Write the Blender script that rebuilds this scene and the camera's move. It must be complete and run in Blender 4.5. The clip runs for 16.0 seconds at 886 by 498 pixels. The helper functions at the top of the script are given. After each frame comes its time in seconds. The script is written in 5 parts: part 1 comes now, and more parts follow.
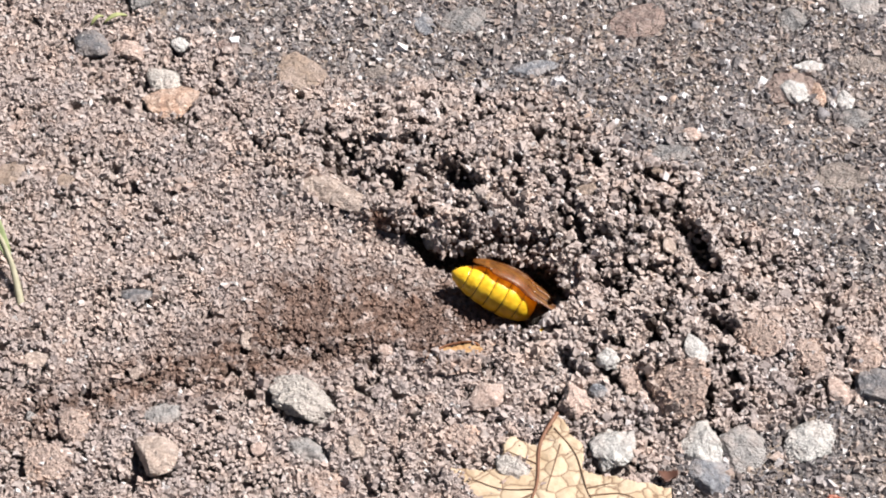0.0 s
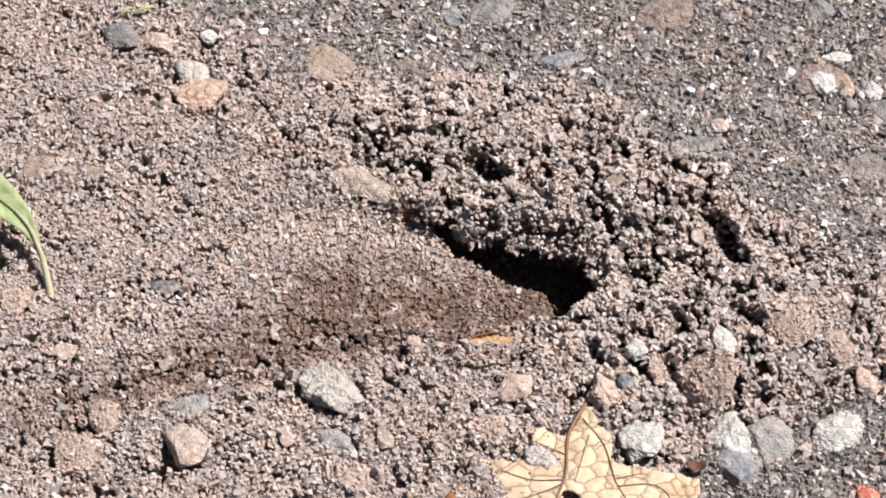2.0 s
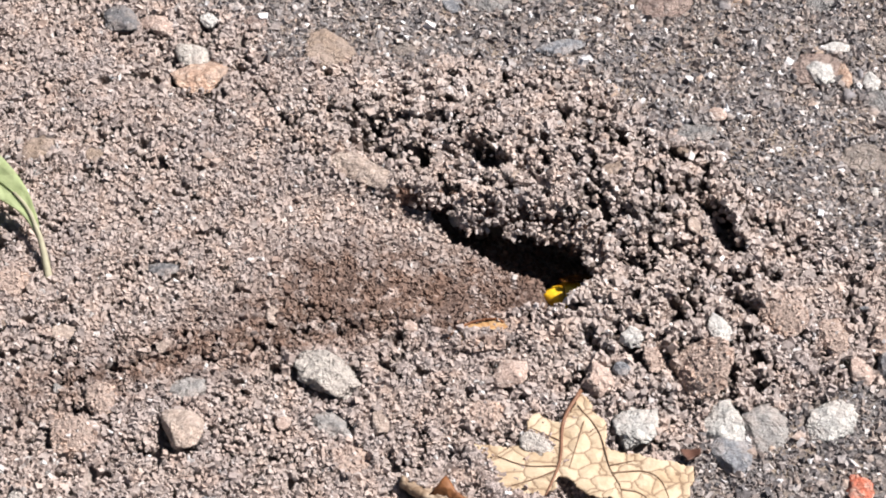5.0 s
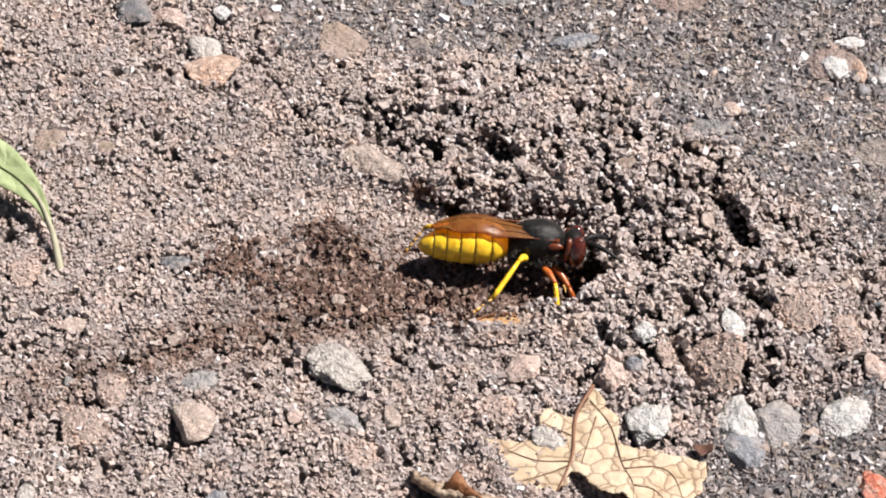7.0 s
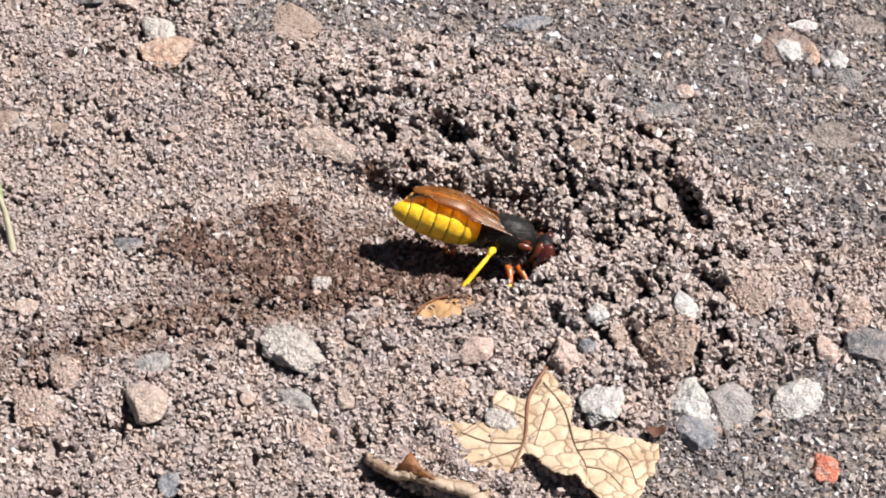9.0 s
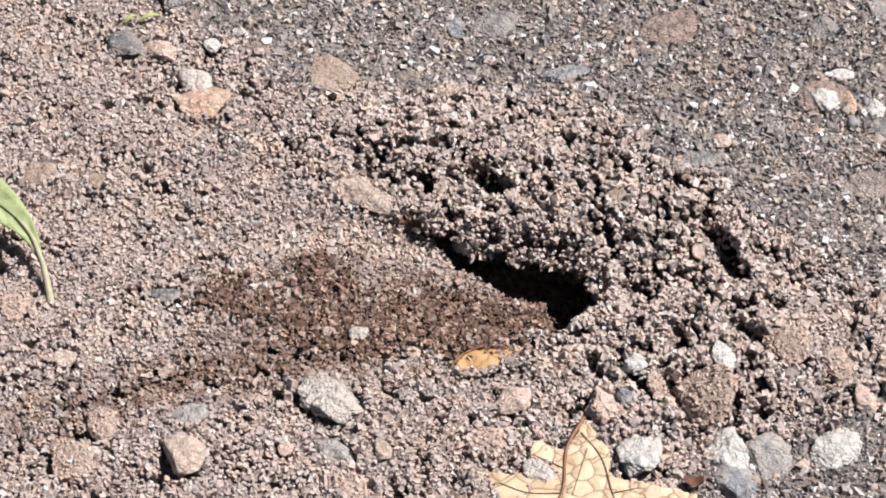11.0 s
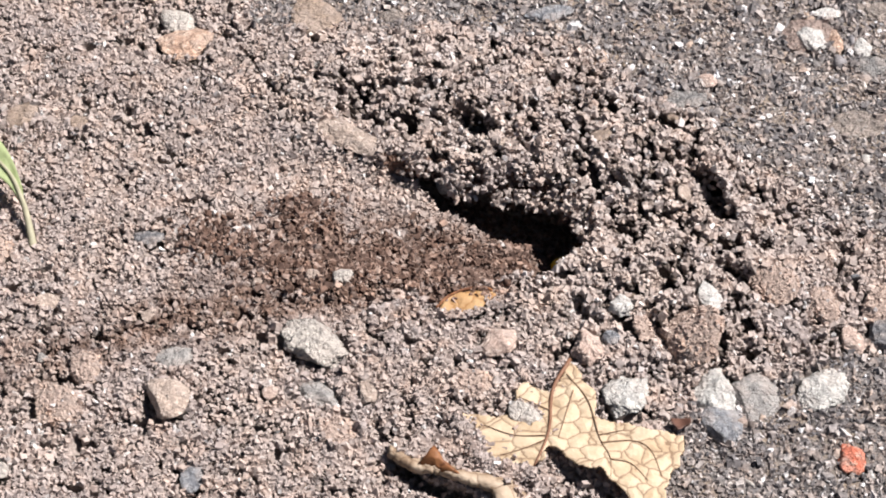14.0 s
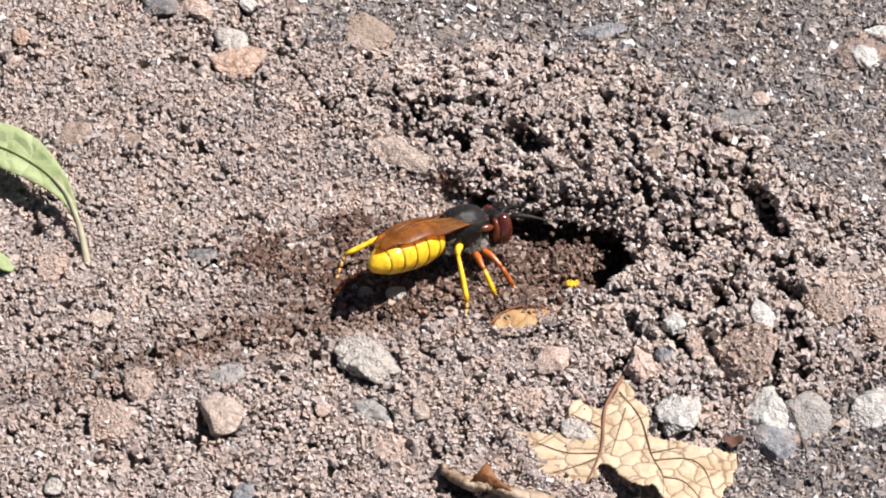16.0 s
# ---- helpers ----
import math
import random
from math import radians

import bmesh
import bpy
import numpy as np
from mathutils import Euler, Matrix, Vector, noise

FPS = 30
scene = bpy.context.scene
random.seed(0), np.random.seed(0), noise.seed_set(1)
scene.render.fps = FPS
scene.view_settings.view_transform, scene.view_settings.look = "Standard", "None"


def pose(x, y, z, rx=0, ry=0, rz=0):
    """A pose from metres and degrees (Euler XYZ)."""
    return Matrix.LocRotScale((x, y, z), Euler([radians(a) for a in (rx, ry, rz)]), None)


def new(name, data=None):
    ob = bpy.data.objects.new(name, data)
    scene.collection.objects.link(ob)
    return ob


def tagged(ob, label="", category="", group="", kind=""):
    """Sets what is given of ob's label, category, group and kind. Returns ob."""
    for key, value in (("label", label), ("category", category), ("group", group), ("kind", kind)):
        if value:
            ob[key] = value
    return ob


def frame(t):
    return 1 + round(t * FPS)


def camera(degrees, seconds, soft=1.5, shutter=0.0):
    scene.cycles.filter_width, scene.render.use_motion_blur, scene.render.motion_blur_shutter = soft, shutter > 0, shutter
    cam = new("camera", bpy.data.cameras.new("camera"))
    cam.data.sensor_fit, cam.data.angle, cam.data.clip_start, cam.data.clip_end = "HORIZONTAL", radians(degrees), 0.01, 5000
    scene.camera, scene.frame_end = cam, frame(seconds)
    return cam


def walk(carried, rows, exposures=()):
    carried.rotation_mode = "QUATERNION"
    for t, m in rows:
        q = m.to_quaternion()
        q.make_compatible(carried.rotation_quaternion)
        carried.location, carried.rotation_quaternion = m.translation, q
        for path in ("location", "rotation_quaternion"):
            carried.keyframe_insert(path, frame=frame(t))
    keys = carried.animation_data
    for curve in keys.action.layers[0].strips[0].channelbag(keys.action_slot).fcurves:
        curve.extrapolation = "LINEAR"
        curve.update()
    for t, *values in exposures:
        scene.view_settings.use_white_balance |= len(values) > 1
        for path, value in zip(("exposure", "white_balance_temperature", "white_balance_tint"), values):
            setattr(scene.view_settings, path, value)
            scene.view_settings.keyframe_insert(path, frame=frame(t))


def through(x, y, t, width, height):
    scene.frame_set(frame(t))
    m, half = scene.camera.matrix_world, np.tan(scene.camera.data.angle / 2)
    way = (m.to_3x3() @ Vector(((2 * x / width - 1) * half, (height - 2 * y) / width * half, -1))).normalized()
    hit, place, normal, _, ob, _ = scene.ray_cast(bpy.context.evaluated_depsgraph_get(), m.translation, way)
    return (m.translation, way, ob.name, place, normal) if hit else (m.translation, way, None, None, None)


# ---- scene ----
MM = 0.001

# ---- camera: hand-held, a long lens some 30 cm from the ground ----
cam = camera(16.0, 16.0, soft=1.95)
EYE, DOWN = (0.0, -0.21856, 0.20381), 43.0


def view(yaw, pitch, roll, nearer):
    s = pose(*EYE, 90 - DOWN) @ Vector((0, 0, -nearer))
    return pose(*s, 90 + pitch, 0, yaw) @ pose(0, 0, 0, 0, 0, roll)


walk(cam, [(t, view(a, b, c, d)) for t, a, b, c, d in [
    (0.0, -0.000, -43.000, -0.000, 0.0000),
    (0.3, -0.272, -43.262, 0.130, 0.0000),
    (0.5, -0.299, -43.070, 0.139, -0.0004),
    (0.8, -0.361, -42.491, 0.180, -0.0004),
    (1.0, -0.453, -42.362, 0.296, -0.0013),
    (1.3, -0.457, -42.397, 0.253, -0.0005),
    (1.5, 0.108, -42.522, -0.159, -0.0007),
    (1.8, 0.372, -42.984, -0.336, -0.0004),
    (2.0, 0.711, -43.156, -0.539, -0.0006),
    (2.3, 1.342, -43.587, -0.893, -0.0007),
    (2.5, 1.598, -43.596, -0.995, -0.0006),
    (2.8, 1.108, -43.538, -0.667, -0.0001),
    (3.0, 0.939, -43.381, -0.509, -0.0006),
    (3.3, 0.684, -43.571, -0.159, -0.0003),
    (3.5, 0.815, -43.538, -0.358, -0.0007),
    (3.8, 1.041, -43.533, -0.199, -0.0008),
    (4.0, 1.103, -43.454, -0.267, -0.0011),
    (4.3, 0.881, -43.497, -0.114, -0.0010),
    (4.5, 0.875, -43.550, -0.104, -0.0010),
    (4.8, 0.721, -43.408, 0.024, -0.0010),
    (5.0, 0.639, -43.416, 0.101, -0.0014),
    (5.2, 0.812, -43.636, -0.005, -0.0016),
    (7.3, 0.982, -43.522, 0.142, -0.0005),
    (7.5, 1.019, -43.783, 0.148, -0.0007),
    (7.7, 1.072, -43.713, 0.137, -0.0007),
    (7.8, 0.760, -43.724, 0.330, -0.0003),
    (7.9, 0.491, -43.672, 0.524, -0.0001),
    (8.0, 0.084, -43.642, 0.756, -0.0004),
    (8.2, -0.273, -43.779, 1.061, -0.0007),
    (10.3, 0.752, -43.871, 0.211, -0.0004),
    (10.5, 1.247, -43.343, -0.132, -0.0002),
    (10.8, 0.902, -43.031, 0.029, -0.0005),
    (11.0, 0.727, -42.943, 0.208, -0.0006),
    (11.3, 0.408, -43.105, 0.458, -0.0004),
    (11.5, 0.353, -43.024, 0.353, -0.0008),
    (11.8, 0.486, -42.845, 0.281, -0.0006),
    (12.0, 0.645, -42.873, 0.100, -0.0003),
    (12.3, 0.772, -43.210, 0.009, -0.0002),
    (12.5, 0.940, -43.364, -0.067, -0.0003),
    (12.8, 0.627, -43.690, 0.144, 0.0005),
    (13.0, 0.635, -43.650, 0.149, 0.0007),
    (13.3, 0.772, -43.516, 0.113, 0.0009),
    (13.5, 0.659, -43.724, 0.167, 0.0012),
    (13.8, 0.245, -43.820, 0.459, 0.0013),
    (14.0, 0.338, -44.005, 0.259, 0.0011),
    (14.3, 0.767, -44.002, 0.069, 0.0013),
    (14.5, 0.924, -43.998, -0.019, 0.0008),
    (14.8, 1.288, -43.707, -0.313, 0.0008),
    (15.0, 1.163, -43.596, -0.254, 0.0008),
    (15.3, 1.366, -43.534, -0.441, 0.0009),
    (15.5, 1.405, -43.382, -0.415, 0.0010),
    (15.8, 1.338, -43.426, -0.431, 0.0012),
    (16.0, 1.667, -43.682, -0.592, 0.0007),
]])

# ---- world, sun, exposure ----
SUN_AZ, SUN_EL = 14.0, 55.0
world = bpy.data.worlds.new("sky")
scene.world = world
world.use_nodes = True
wn = world.node_tree.nodes
sky = wn.new("ShaderNodeTexSky")
sky.sky_type, sky.sun_disc = "NISHITA", False
sky.sun_elevation, sky.sun_rotation = radians(SUN_EL), radians(90 - SUN_AZ)
world.node_tree.links.new(sky.outputs[0], wn["Background"].inputs[0])
wn["Background"].inputs[1].default_value = 0.022
sun = new("sun", bpy.data.lights.new("sun", "SUN"))
sun.data.energy, sun.data.angle, sun.data.color = 5.0, radians(0.55), (1.0, 0.957, 0.915)
sun.matrix_world = pose(0, 0, 2, 0, 90 - SUN_EL, SUN_AZ)
scene.view_settings.exposure = 1.0


# ---- materials ----
def ramp(nt, stops, interpolation="LINEAR"):
    r = nt.nodes.new("ShaderNodeValToRGB")
    r.color_ramp.interpolation = interpolation
    e = r.color_ramp.elements
    while len(e) < len(stops):
        e.new(0.5)
    for k, (p, c) in zip(e, stops):
        k.position, k.color = p, (*c, 1)
    return r


def mixed(nt, kind, fac, a, b):
    m = nt.nodes.new("ShaderNodeMix")
    m.data_type, m.blend_type = "RGBA", kind
    for socket, v in ((m.inputs[0], fac), (m.inputs[6], a), (m.inputs[7], b)):
        if isinstance(v, (int, float)):
            socket.default_value = v
        elif isinstance(v, tuple):
            socket.default_value = (*v, 1)
        else:
            nt.links.new(v, socket)
    return m.outputs[2]


def noise_at(nt, size, detail=4, rough=0.6, kind="ShaderNodeTexNoise"):
    """A noise whose features are about size millimetres across, in the object's own space."""
    tc = nt.nodes.new("ShaderNodeTexCoord")
    n = nt.nodes.new(kind)
    n.inputs["Scale"].default_value = 1000 / size
    if kind == "ShaderNodeTexNoise":
        n.inputs["Detail"].default_value, n.inputs["Roughness"].default_value = detail, rough
    nt.links.new(tc.outputs["Object"], n.inputs["Vector"])
    return n


def material(name, rough=0.85, spec=0.25):
    m = bpy.data.materials.new(name)
    m.use_nodes = True
    b = m.node_tree.nodes["Principled BSDF"]
    b.inputs["Roughness"].default_value = rough
    b.inputs["Specular IOR Level"].default_value = spec
    return m, m.node_tree, b


def bumped(nt, b, height, depth, strength=1.0):
    bp = nt.nodes.new("ShaderNodeBump")
    bp.inputs["Strength"].default_value, bp.inputs["Distance"].default_value = strength, depth * MM
    nt.links.new(height, bp.inputs["Height"])
    nt.links.new(bp.outputs[0], b.inputs["Normal"])


def grains(name, stops, stain=None, rough=0.9, contrast=0.5):
    """Loose grains: every grain takes its own tint, with dust and fine pitting over it."""
    m, nt, b = material(name, rough, 0.2)
    geo = nt.nodes.new("ShaderNodeNewGeometry")
    r = ramp(nt, stops)
    nt.links.new(geo.outputs["Random Per Island"], r.inputs[0])
    fine, broad = noise_at(nt, 0.35), noise_at(nt, 7.0, 3)
    f = ramp(nt, [(0.3, (1 - contrast,) * 3), (0.7, (1 + contrast * 0.3,) * 3)])
    nt.links.new(fine.outputs[0], f.inputs[0])
    c = mixed(nt, "MULTIPLY", 1.0, r.outputs[0], f.outputs[0])
    g = ramp(nt, [(0.3, (0.87, 0.87, 0.89)), (0.7, (1.08, 1.05, 1.02))])
    nt.links.new(broad.outputs[0], g.inputs[0])
    c = mixed(nt, "MULTIPLY", 1.0, c, g.outputs[0])
    patch = ramp(nt, [(0.34, (0.95, 0.97, 0.99)), (0.5, (1, 1, 1)), (0.66, (1.05, 0.99, 0.94))])
    nt.links.new(noise_at(nt, 2.4, 2).outputs[0], patch.inputs[0])
    c = mixed(nt, "MULTIPLY", 1.0, c, patch.outputs[0])
    if stain:
        c = stain(nt, c)
    nt.links.new(c, b.inputs["Base Color"])
    bumped(nt, b, fine.outputs[0], 0.12)
    return m


def damp(nt, c):
    """Damp, brown soil scattered along the run that leads to the burrow."""
    tc = nt.nodes.new("ShaderNodeTexCoord")
    total = None
    for x, y, rx, ry, s in ((-12, -11.5, 19, 6.5, 0.55), (-28, -18.5, 17, 5.0, 0.4), (-40, -24, 13, 5.0, 0.22), (2, -9, 10, 5.5, 0.75), (9, -5, 7, 5.5, 1.0), (5, -8, 7, 4.0, 0.7), (-4, -6, 18, 7.0, 0.42), (-13, -3.5, 10, 4.5, 0.3)):
        mp = nt.nodes.new("ShaderNodeMapping")
        mp.vector_type = "TEXTURE"
        mp.inputs["Location"].default_value = (x * MM, y * MM, 0)
        mp.inputs["Rotation"].default_value = (0, 0, radians(12))
        mp.inputs["Scale"].default_value = (rx * MM, ry * MM, 1)
        nt.links.new(tc.outputs["Object"], mp.inputs[0])
        gr = nt.nodes.new("ShaderNodeTexGradient")
        gr.gradient_type = "SPHERICAL"
        nt.links.new(mp.outputs[0], gr.inputs[0])
        sc = nt.nodes.new("ShaderNodeMath")
        sc.operation = "MULTIPLY_ADD"
        nt.links.new(gr.outputs[1], sc.inputs[0])
        sc.inputs[1].default_value = s * 2.2
        if total:
            nt.links.new(total, sc.inputs[2])
        else:
            sc.inputs[2].default_value = 0
        total = sc.outputs[0]
    n = noise_at(nt, 1.6, 3)
    k = nt.nodes.new("ShaderNodeMath")
    k.operation, k.use_clamp = "MULTIPLY", True
    r = ramp(nt, [(0.36, (0.05,) * 3), (0.6, (1.6,) * 3)])
    nt.links.new(n.outputs[0], r.inputs[0])
    nt.links.new(total, k.inputs[0])
    nt.links.new(r.outputs[0], k.inputs[1])
    return mixed(nt, "MIX", k.outputs[0], c, mixed(nt, "MULTIPLY", 1.0, c, (0.48, 0.395, 0.352)))


def rock(name, base, second, speck=None, rough=0.8, size=1.2, bump=0.3, dust=0.4):
    """Stone: two tints in blotches, mineral specks, pitted relief."""
    m, nt, b = material(name, rough, 0.3)
    n1, n2 = noise_at(nt, size, 6, 0.65), noise_at(nt, 0.28, 3, 0.7)
    r = ramp(nt, [(0.35, base), (0.66, second)])
    nt.links.new(n1.outputs[0], r.inputs[0])
    f = ramp(nt, [(0.3, (0.68,) * 3), (0.7, (1.15,) * 3)])
    nt.links.new(n2.outputs[0], f.inputs[0])
    c = mixed(nt, "MULTIPLY", 1.0, r.outputs[0], f.outputs[0])
    # broken faces, each with its own tint
    tc, wm = nt.nodes.new("ShaderNodeTexCoord"), nt.nodes.new("ShaderNodeMixRGB")
    wm.blend_type, wm.inputs[0].default_value = "LINEAR_LIGHT", 0.0007
    nt.links.new(tc.outputs["Object"], wm.inputs[1])
    nt.links.new(noise_at(nt, 0.7, 3).outputs["Color"], wm.inputs[2])
    flake = noise_at(nt, 0.95, kind="ShaderNodeTexVoronoi")
    nt.links.new(wm.outputs[0], flake.inputs["Vector"])
    g = ramp(nt, [(0.0, (0.72, 0.72, 0.73)), (0.5, (0.98,) * 3), (1.0, (1.25, 1.24, 1.22))])
    nt.links.new(flake.outputs["Color"], g.inputs[0])
    c = mixed(nt, "MULTIPLY", 0.85, c, g.outputs[0])
    if speck:
        v = noise_at(nt, 0.55, 3, 0.8)
        s = ramp(nt, [(0.58, (0, 0, 0)), (0.64, (0.85,) * 3)])
        nt.links.new(v.outputs[0], s.inputs[0])
        c = mixed(nt, "MIX", s.outputs[0], c, speck)
    if dust:
        d = ramp(nt, [(0.46, (0, 0, 0)), (0.62, (dust,) * 3)])
        nt.links.new(noise_at(nt, 1.7, 5, 0.7).outputs[0], d.inputs[0])
        c = mixed(nt, "MIX", d.outputs[0], c, (0.35, 0.285, 0.255))
    nt.links.new(c, b.inputs["Base Color"])
    both = nt.nodes.new("ShaderNodeMath")
    both.operation = "MULTIPLY_ADD"
    nt.links.new(flake.outputs["Distance"], both.inputs[0])
    both.inputs[1].default_value = -0.9
    nt.links.new(n2.outputs[0], both.inputs[2])
    bumped(nt, b, both.outputs[0], bump * 1.15)
    return m


PALE = (0.633, 0.594, 0.588)
M_SOIL = grains("dry_soil", [(0, (0.249, 0.200, 0.182)), (0.06, (0.333, 0.273, 0.251)), (0.3, (0.362, 0.308, 0.288)), (0.6, (0.395, 0.328, 0.303)), (0.86, (0.416, 0.350, 0.324)), (0.93, (0.436, 0.360, 0.329)), (0.97, (0.465, 0.412, 0.395)), (0.988, (0.549, 0.520, 0.507)), (1.0, (0.649, 0.634, 0.632))], damp, contrast=0.24)
M_CRUMB = grains("crumbled_soil", [(0, (0.306, 0.260, 0.239)), (0.2, (0.362, 0.307, 0.286)), (0.6, (0.395, 0.333, 0.309)), (0.9, (0.427, 0.360, 0.333)), (0.985, PALE), (1.0, (0.653, 0.619, 0.600))], contrast=0.22)
M_GRIT = grains("weathered_grit", [(0, (0.103, 0.095, 0.100)), (0.2, (0.174, 0.158, 0.159)), (0.38, (0.271, 0.228, 0.210)), (0.5, (0.240, 0.223, 0.224)), (0.72, (0.357, 0.296, 0.268)), (0.88, (0.429, 0.385, 0.373)), (0.955, (0.531, 0.495, 0.487)), (0.98, (0.797, 0.781, 0.795)), (1.0, (0.858, 0.851, 0.884))], rough=0.6, contrast=0.5)
M_GRAVEL = grains("mixed_gravel", [(0, (0.156, 0.15, 0.161)), (0.2, (0.254, 0.24, 0.239)), (0.45, (0.351, 0.27, 0.229)), (0.6, (0.214, 0.215, 0.234)), (0.75, (0.39, 0.29, 0.229)), (0.9, (0.37, 0.35, 0.335)), (1.0, (0.46, 0.45, 0.44))], rough=0.75, contrast=0.35)
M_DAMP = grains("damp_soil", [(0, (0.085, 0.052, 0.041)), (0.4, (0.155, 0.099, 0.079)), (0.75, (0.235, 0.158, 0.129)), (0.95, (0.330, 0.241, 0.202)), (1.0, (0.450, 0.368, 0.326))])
M_CLAY = grains("clod_soil", [(0, (0.319, 0.244, 0.212)), (0.2, (0.380, 0.294, 0.255)), (0.7, (0.435, 0.338, 0.293)), (0.95, (0.473, 0.370, 0.321)), (1.0, PALE)], contrast=0.25)
M_STONE = {
    "grey": rock("grey_stone", (0.396, 0.357, 0.330), (0.648, 0.593, 0.545), (0.265, 0.235, 0.221), size=0.8, bump=0.4),
    "white": rock("white_stone", (0.455, 0.433, 0.419), (0.671, 0.646, 0.623), (0.359, 0.347, 0.336), 0.7),
    "speckled": rock("speckled_stone", (0.366, 0.354, 0.345), (0.610, 0.587, 0.561), (0.244, 0.238, 0.232), size=0.9),
    "pink": rock("pink_stone", (0.407, 0.299, 0.255), (0.524, 0.399, 0.348), (0.603, 0.505, 0.450), bump=0.25),
    "orange": rock("orange_stone", (0.391, 0.251, 0.187), (0.497, 0.351, 0.272), (0.568, 0.456, 0.374), bump=0.3),
    "tan": rock("tan_stone", (0.350, 0.272, 0.231), (0.449, 0.361, 0.311), (0.525, 0.440, 0.386)),
    "brown": rock("brown_stone", (0.270, 0.202, 0.159), (0.339, 0.260, 0.212), (0.222, 0.165, 0.132)),
    "blue": rock("slate_stone", (0.170, 0.174, 0.196), (0.246, 0.251, 0.268), (0.306, 0.306, 0.315)),
    "dark": rock("dark_stone", (0.12, 0.118, 0.128), (0.2, 0.19, 0.195), (0.3, 0.285, 0.28)),
    "dull": rock("dull_grey_stone", (0.268, 0.254, 0.248), (0.348, 0.328, 0.318), (0.199, 0.189, 0.189)),
    "clod": rock("soil_clod", (0.363, 0.276, 0.237), (0.440, 0.338, 0.290), (0.484, 0.380, 0.328), 0.95, 1.5, 0.35),
    "worn_pink": rock("worn_pink_stone", (0.228, 0.167, 0.151), (0.388, 0.283, 0.246), (0.285, 0.254, 0.244), 0.75, 2.2, 0.6),
    "worn_tan": rock("worn_tan_stone", (0.235, 0.196, 0.176), (0.392, 0.330, 0.294), (0.280, 0.264, 0.254), 0.75, 2.0, 0.6),
    "worn_grey": rock("worn_grey_stone", (0.194, 0.187, 0.187), (0.324, 0.308, 0.302), (0.238, 0.227, 0.227), 0.7, 2.0, 0.5),
    "yellow": rock("yellow_wax", (0.75, 0.4, 0.02), (0.85, 0.55, 0.05), (0.5, 0.25, 0.03), dust=0),
    "red": rock("red_stone", (0.5, 0.12, 0.07), (0.58, 0.24, 0.16), (0.55, 0.38, 0.31)),
}


# ---- the lie of the ground, in millimetres ----
def lattice(ix, iy, seed):
    n = (ix.astype(np.int64) * 374761393 + iy.astype(np.int64) * 668265263 + seed * 69069 + 12345) & 0x7FFFFFFF
    n = ((n ^ (n >> 13)) * 1274126177) & 0x7FFFFFFF
    return ((n ^ (n >> 16)) & 0xFFFF) / 65535.0


def rumple(x, y, size, seed):
    """Smooth value noise between -1 and 1, with lumps of the given size."""
    u, v = x / size, y / size
    i, j = np.floor(u), np.floor(v)
    a, b = u - i, v - j
    a, b = a * a * (3 - 2 * a), b * b * (3 - 2 * b)
    top = lattice(i, j, seed) * (1 - a) + lattice(i + 1, j, seed) * a
    low = lattice(i, j + 1, seed) * (1 - a) + lattice(i + 1, j + 1, seed) * a
    return (top * (1 - b) + low * b) * 2 - 1


def ease(a, b, x):
    t = np.clip((x - a) / (b - a), 0, 1)
    return t * t * (3 - 2 * t)


def bump_at(x, y, cx, cy, rx, ry, turn=0.0):
    c, s = math.cos(radians(turn)), math.sin(radians(turn))
    u, v = ((x - cx) * c + (y - cy) * s) / rx, (-(x - cx) * s + (y - cy) * c) / ry
    return np.exp(-(u * u + v * v))


CRACKS = [(22.9, 2.6, 25.0, -2.8, 1.25, 6.0), (-7.2, 14.0, -10.6, 10.8, 1.35, 5.5), (0.0, 10.2, 2.6, 7.8, 1.4, 5.5), (-14.2, 16.3, -14.0, 16.1, 0.95, 4.0),
          (24.0, -9.6, 27.2, -13.0, 0.8, 4.0), (10.6, -14.6, 12.6, -17.4, 0.6, 3.0), (17.8, -17.6, 20.4, -22.0, 0.7, 3.0), (20.4, -22.0, 22.6, -22.4, 0.5, 2.5), (-2.4, 9.6, -0.2, 8.4, 0.7, 2.6), (-4.2, 14.2, -3.4, 13.8, 0.6, 2.5), (4.4, 7.0, 7.0, 4.8, 0.55, 2.5), (13.0, 3.6, 14.6, 0.4, 0.5, 2.5), (15.4, 0.8, 16.0, -2.0, 0.45, 2.0),
          (35.5, -6.5, 36.8, -8.6, 0.6, 2.5)]
HOLLOWS = [(-5.0, -34.8, -3.2, -36.6, 0.8, 4.0), (-3.2, -36.6, 0.4, -38.0, 1.0, 4.5), (0.4, -38.0, 2.6, -41.0, 1.1, 4.5), (-7.1, -29.6, -6.4, -31.6, 0.4, 2.5), (8.7, -33.7, 11.2, -35.8, 0.4, 2.2), (11.2, -35.8, 15.0, -39.4, 0.42, 2.2)]


def crack_at(x, y, grow=0.0):
    """How deep the open cracks between the crumbs go."""
    d = np.zeros_like(x)
    wob = rumple(x, y, 1.3, 31) * 0.3
    for x0, y0, x1, y1, r, deep in CRACKS + HOLLOWS:
        dx, dy = x1 - x0, y1 - y0
        t = np.clip(((x - x0) * dx + (y - y0) * dy) / (dx * dx + dy * dy + 1e-9), 0, 1)
        q = np.hypot(x - x0 - t * dx, y - y0 - t * dy) + wob
        d = np.maximum(d, deep * (1 - ease(r + grow - 0.35, r + grow + 0.2, q)))
    return d


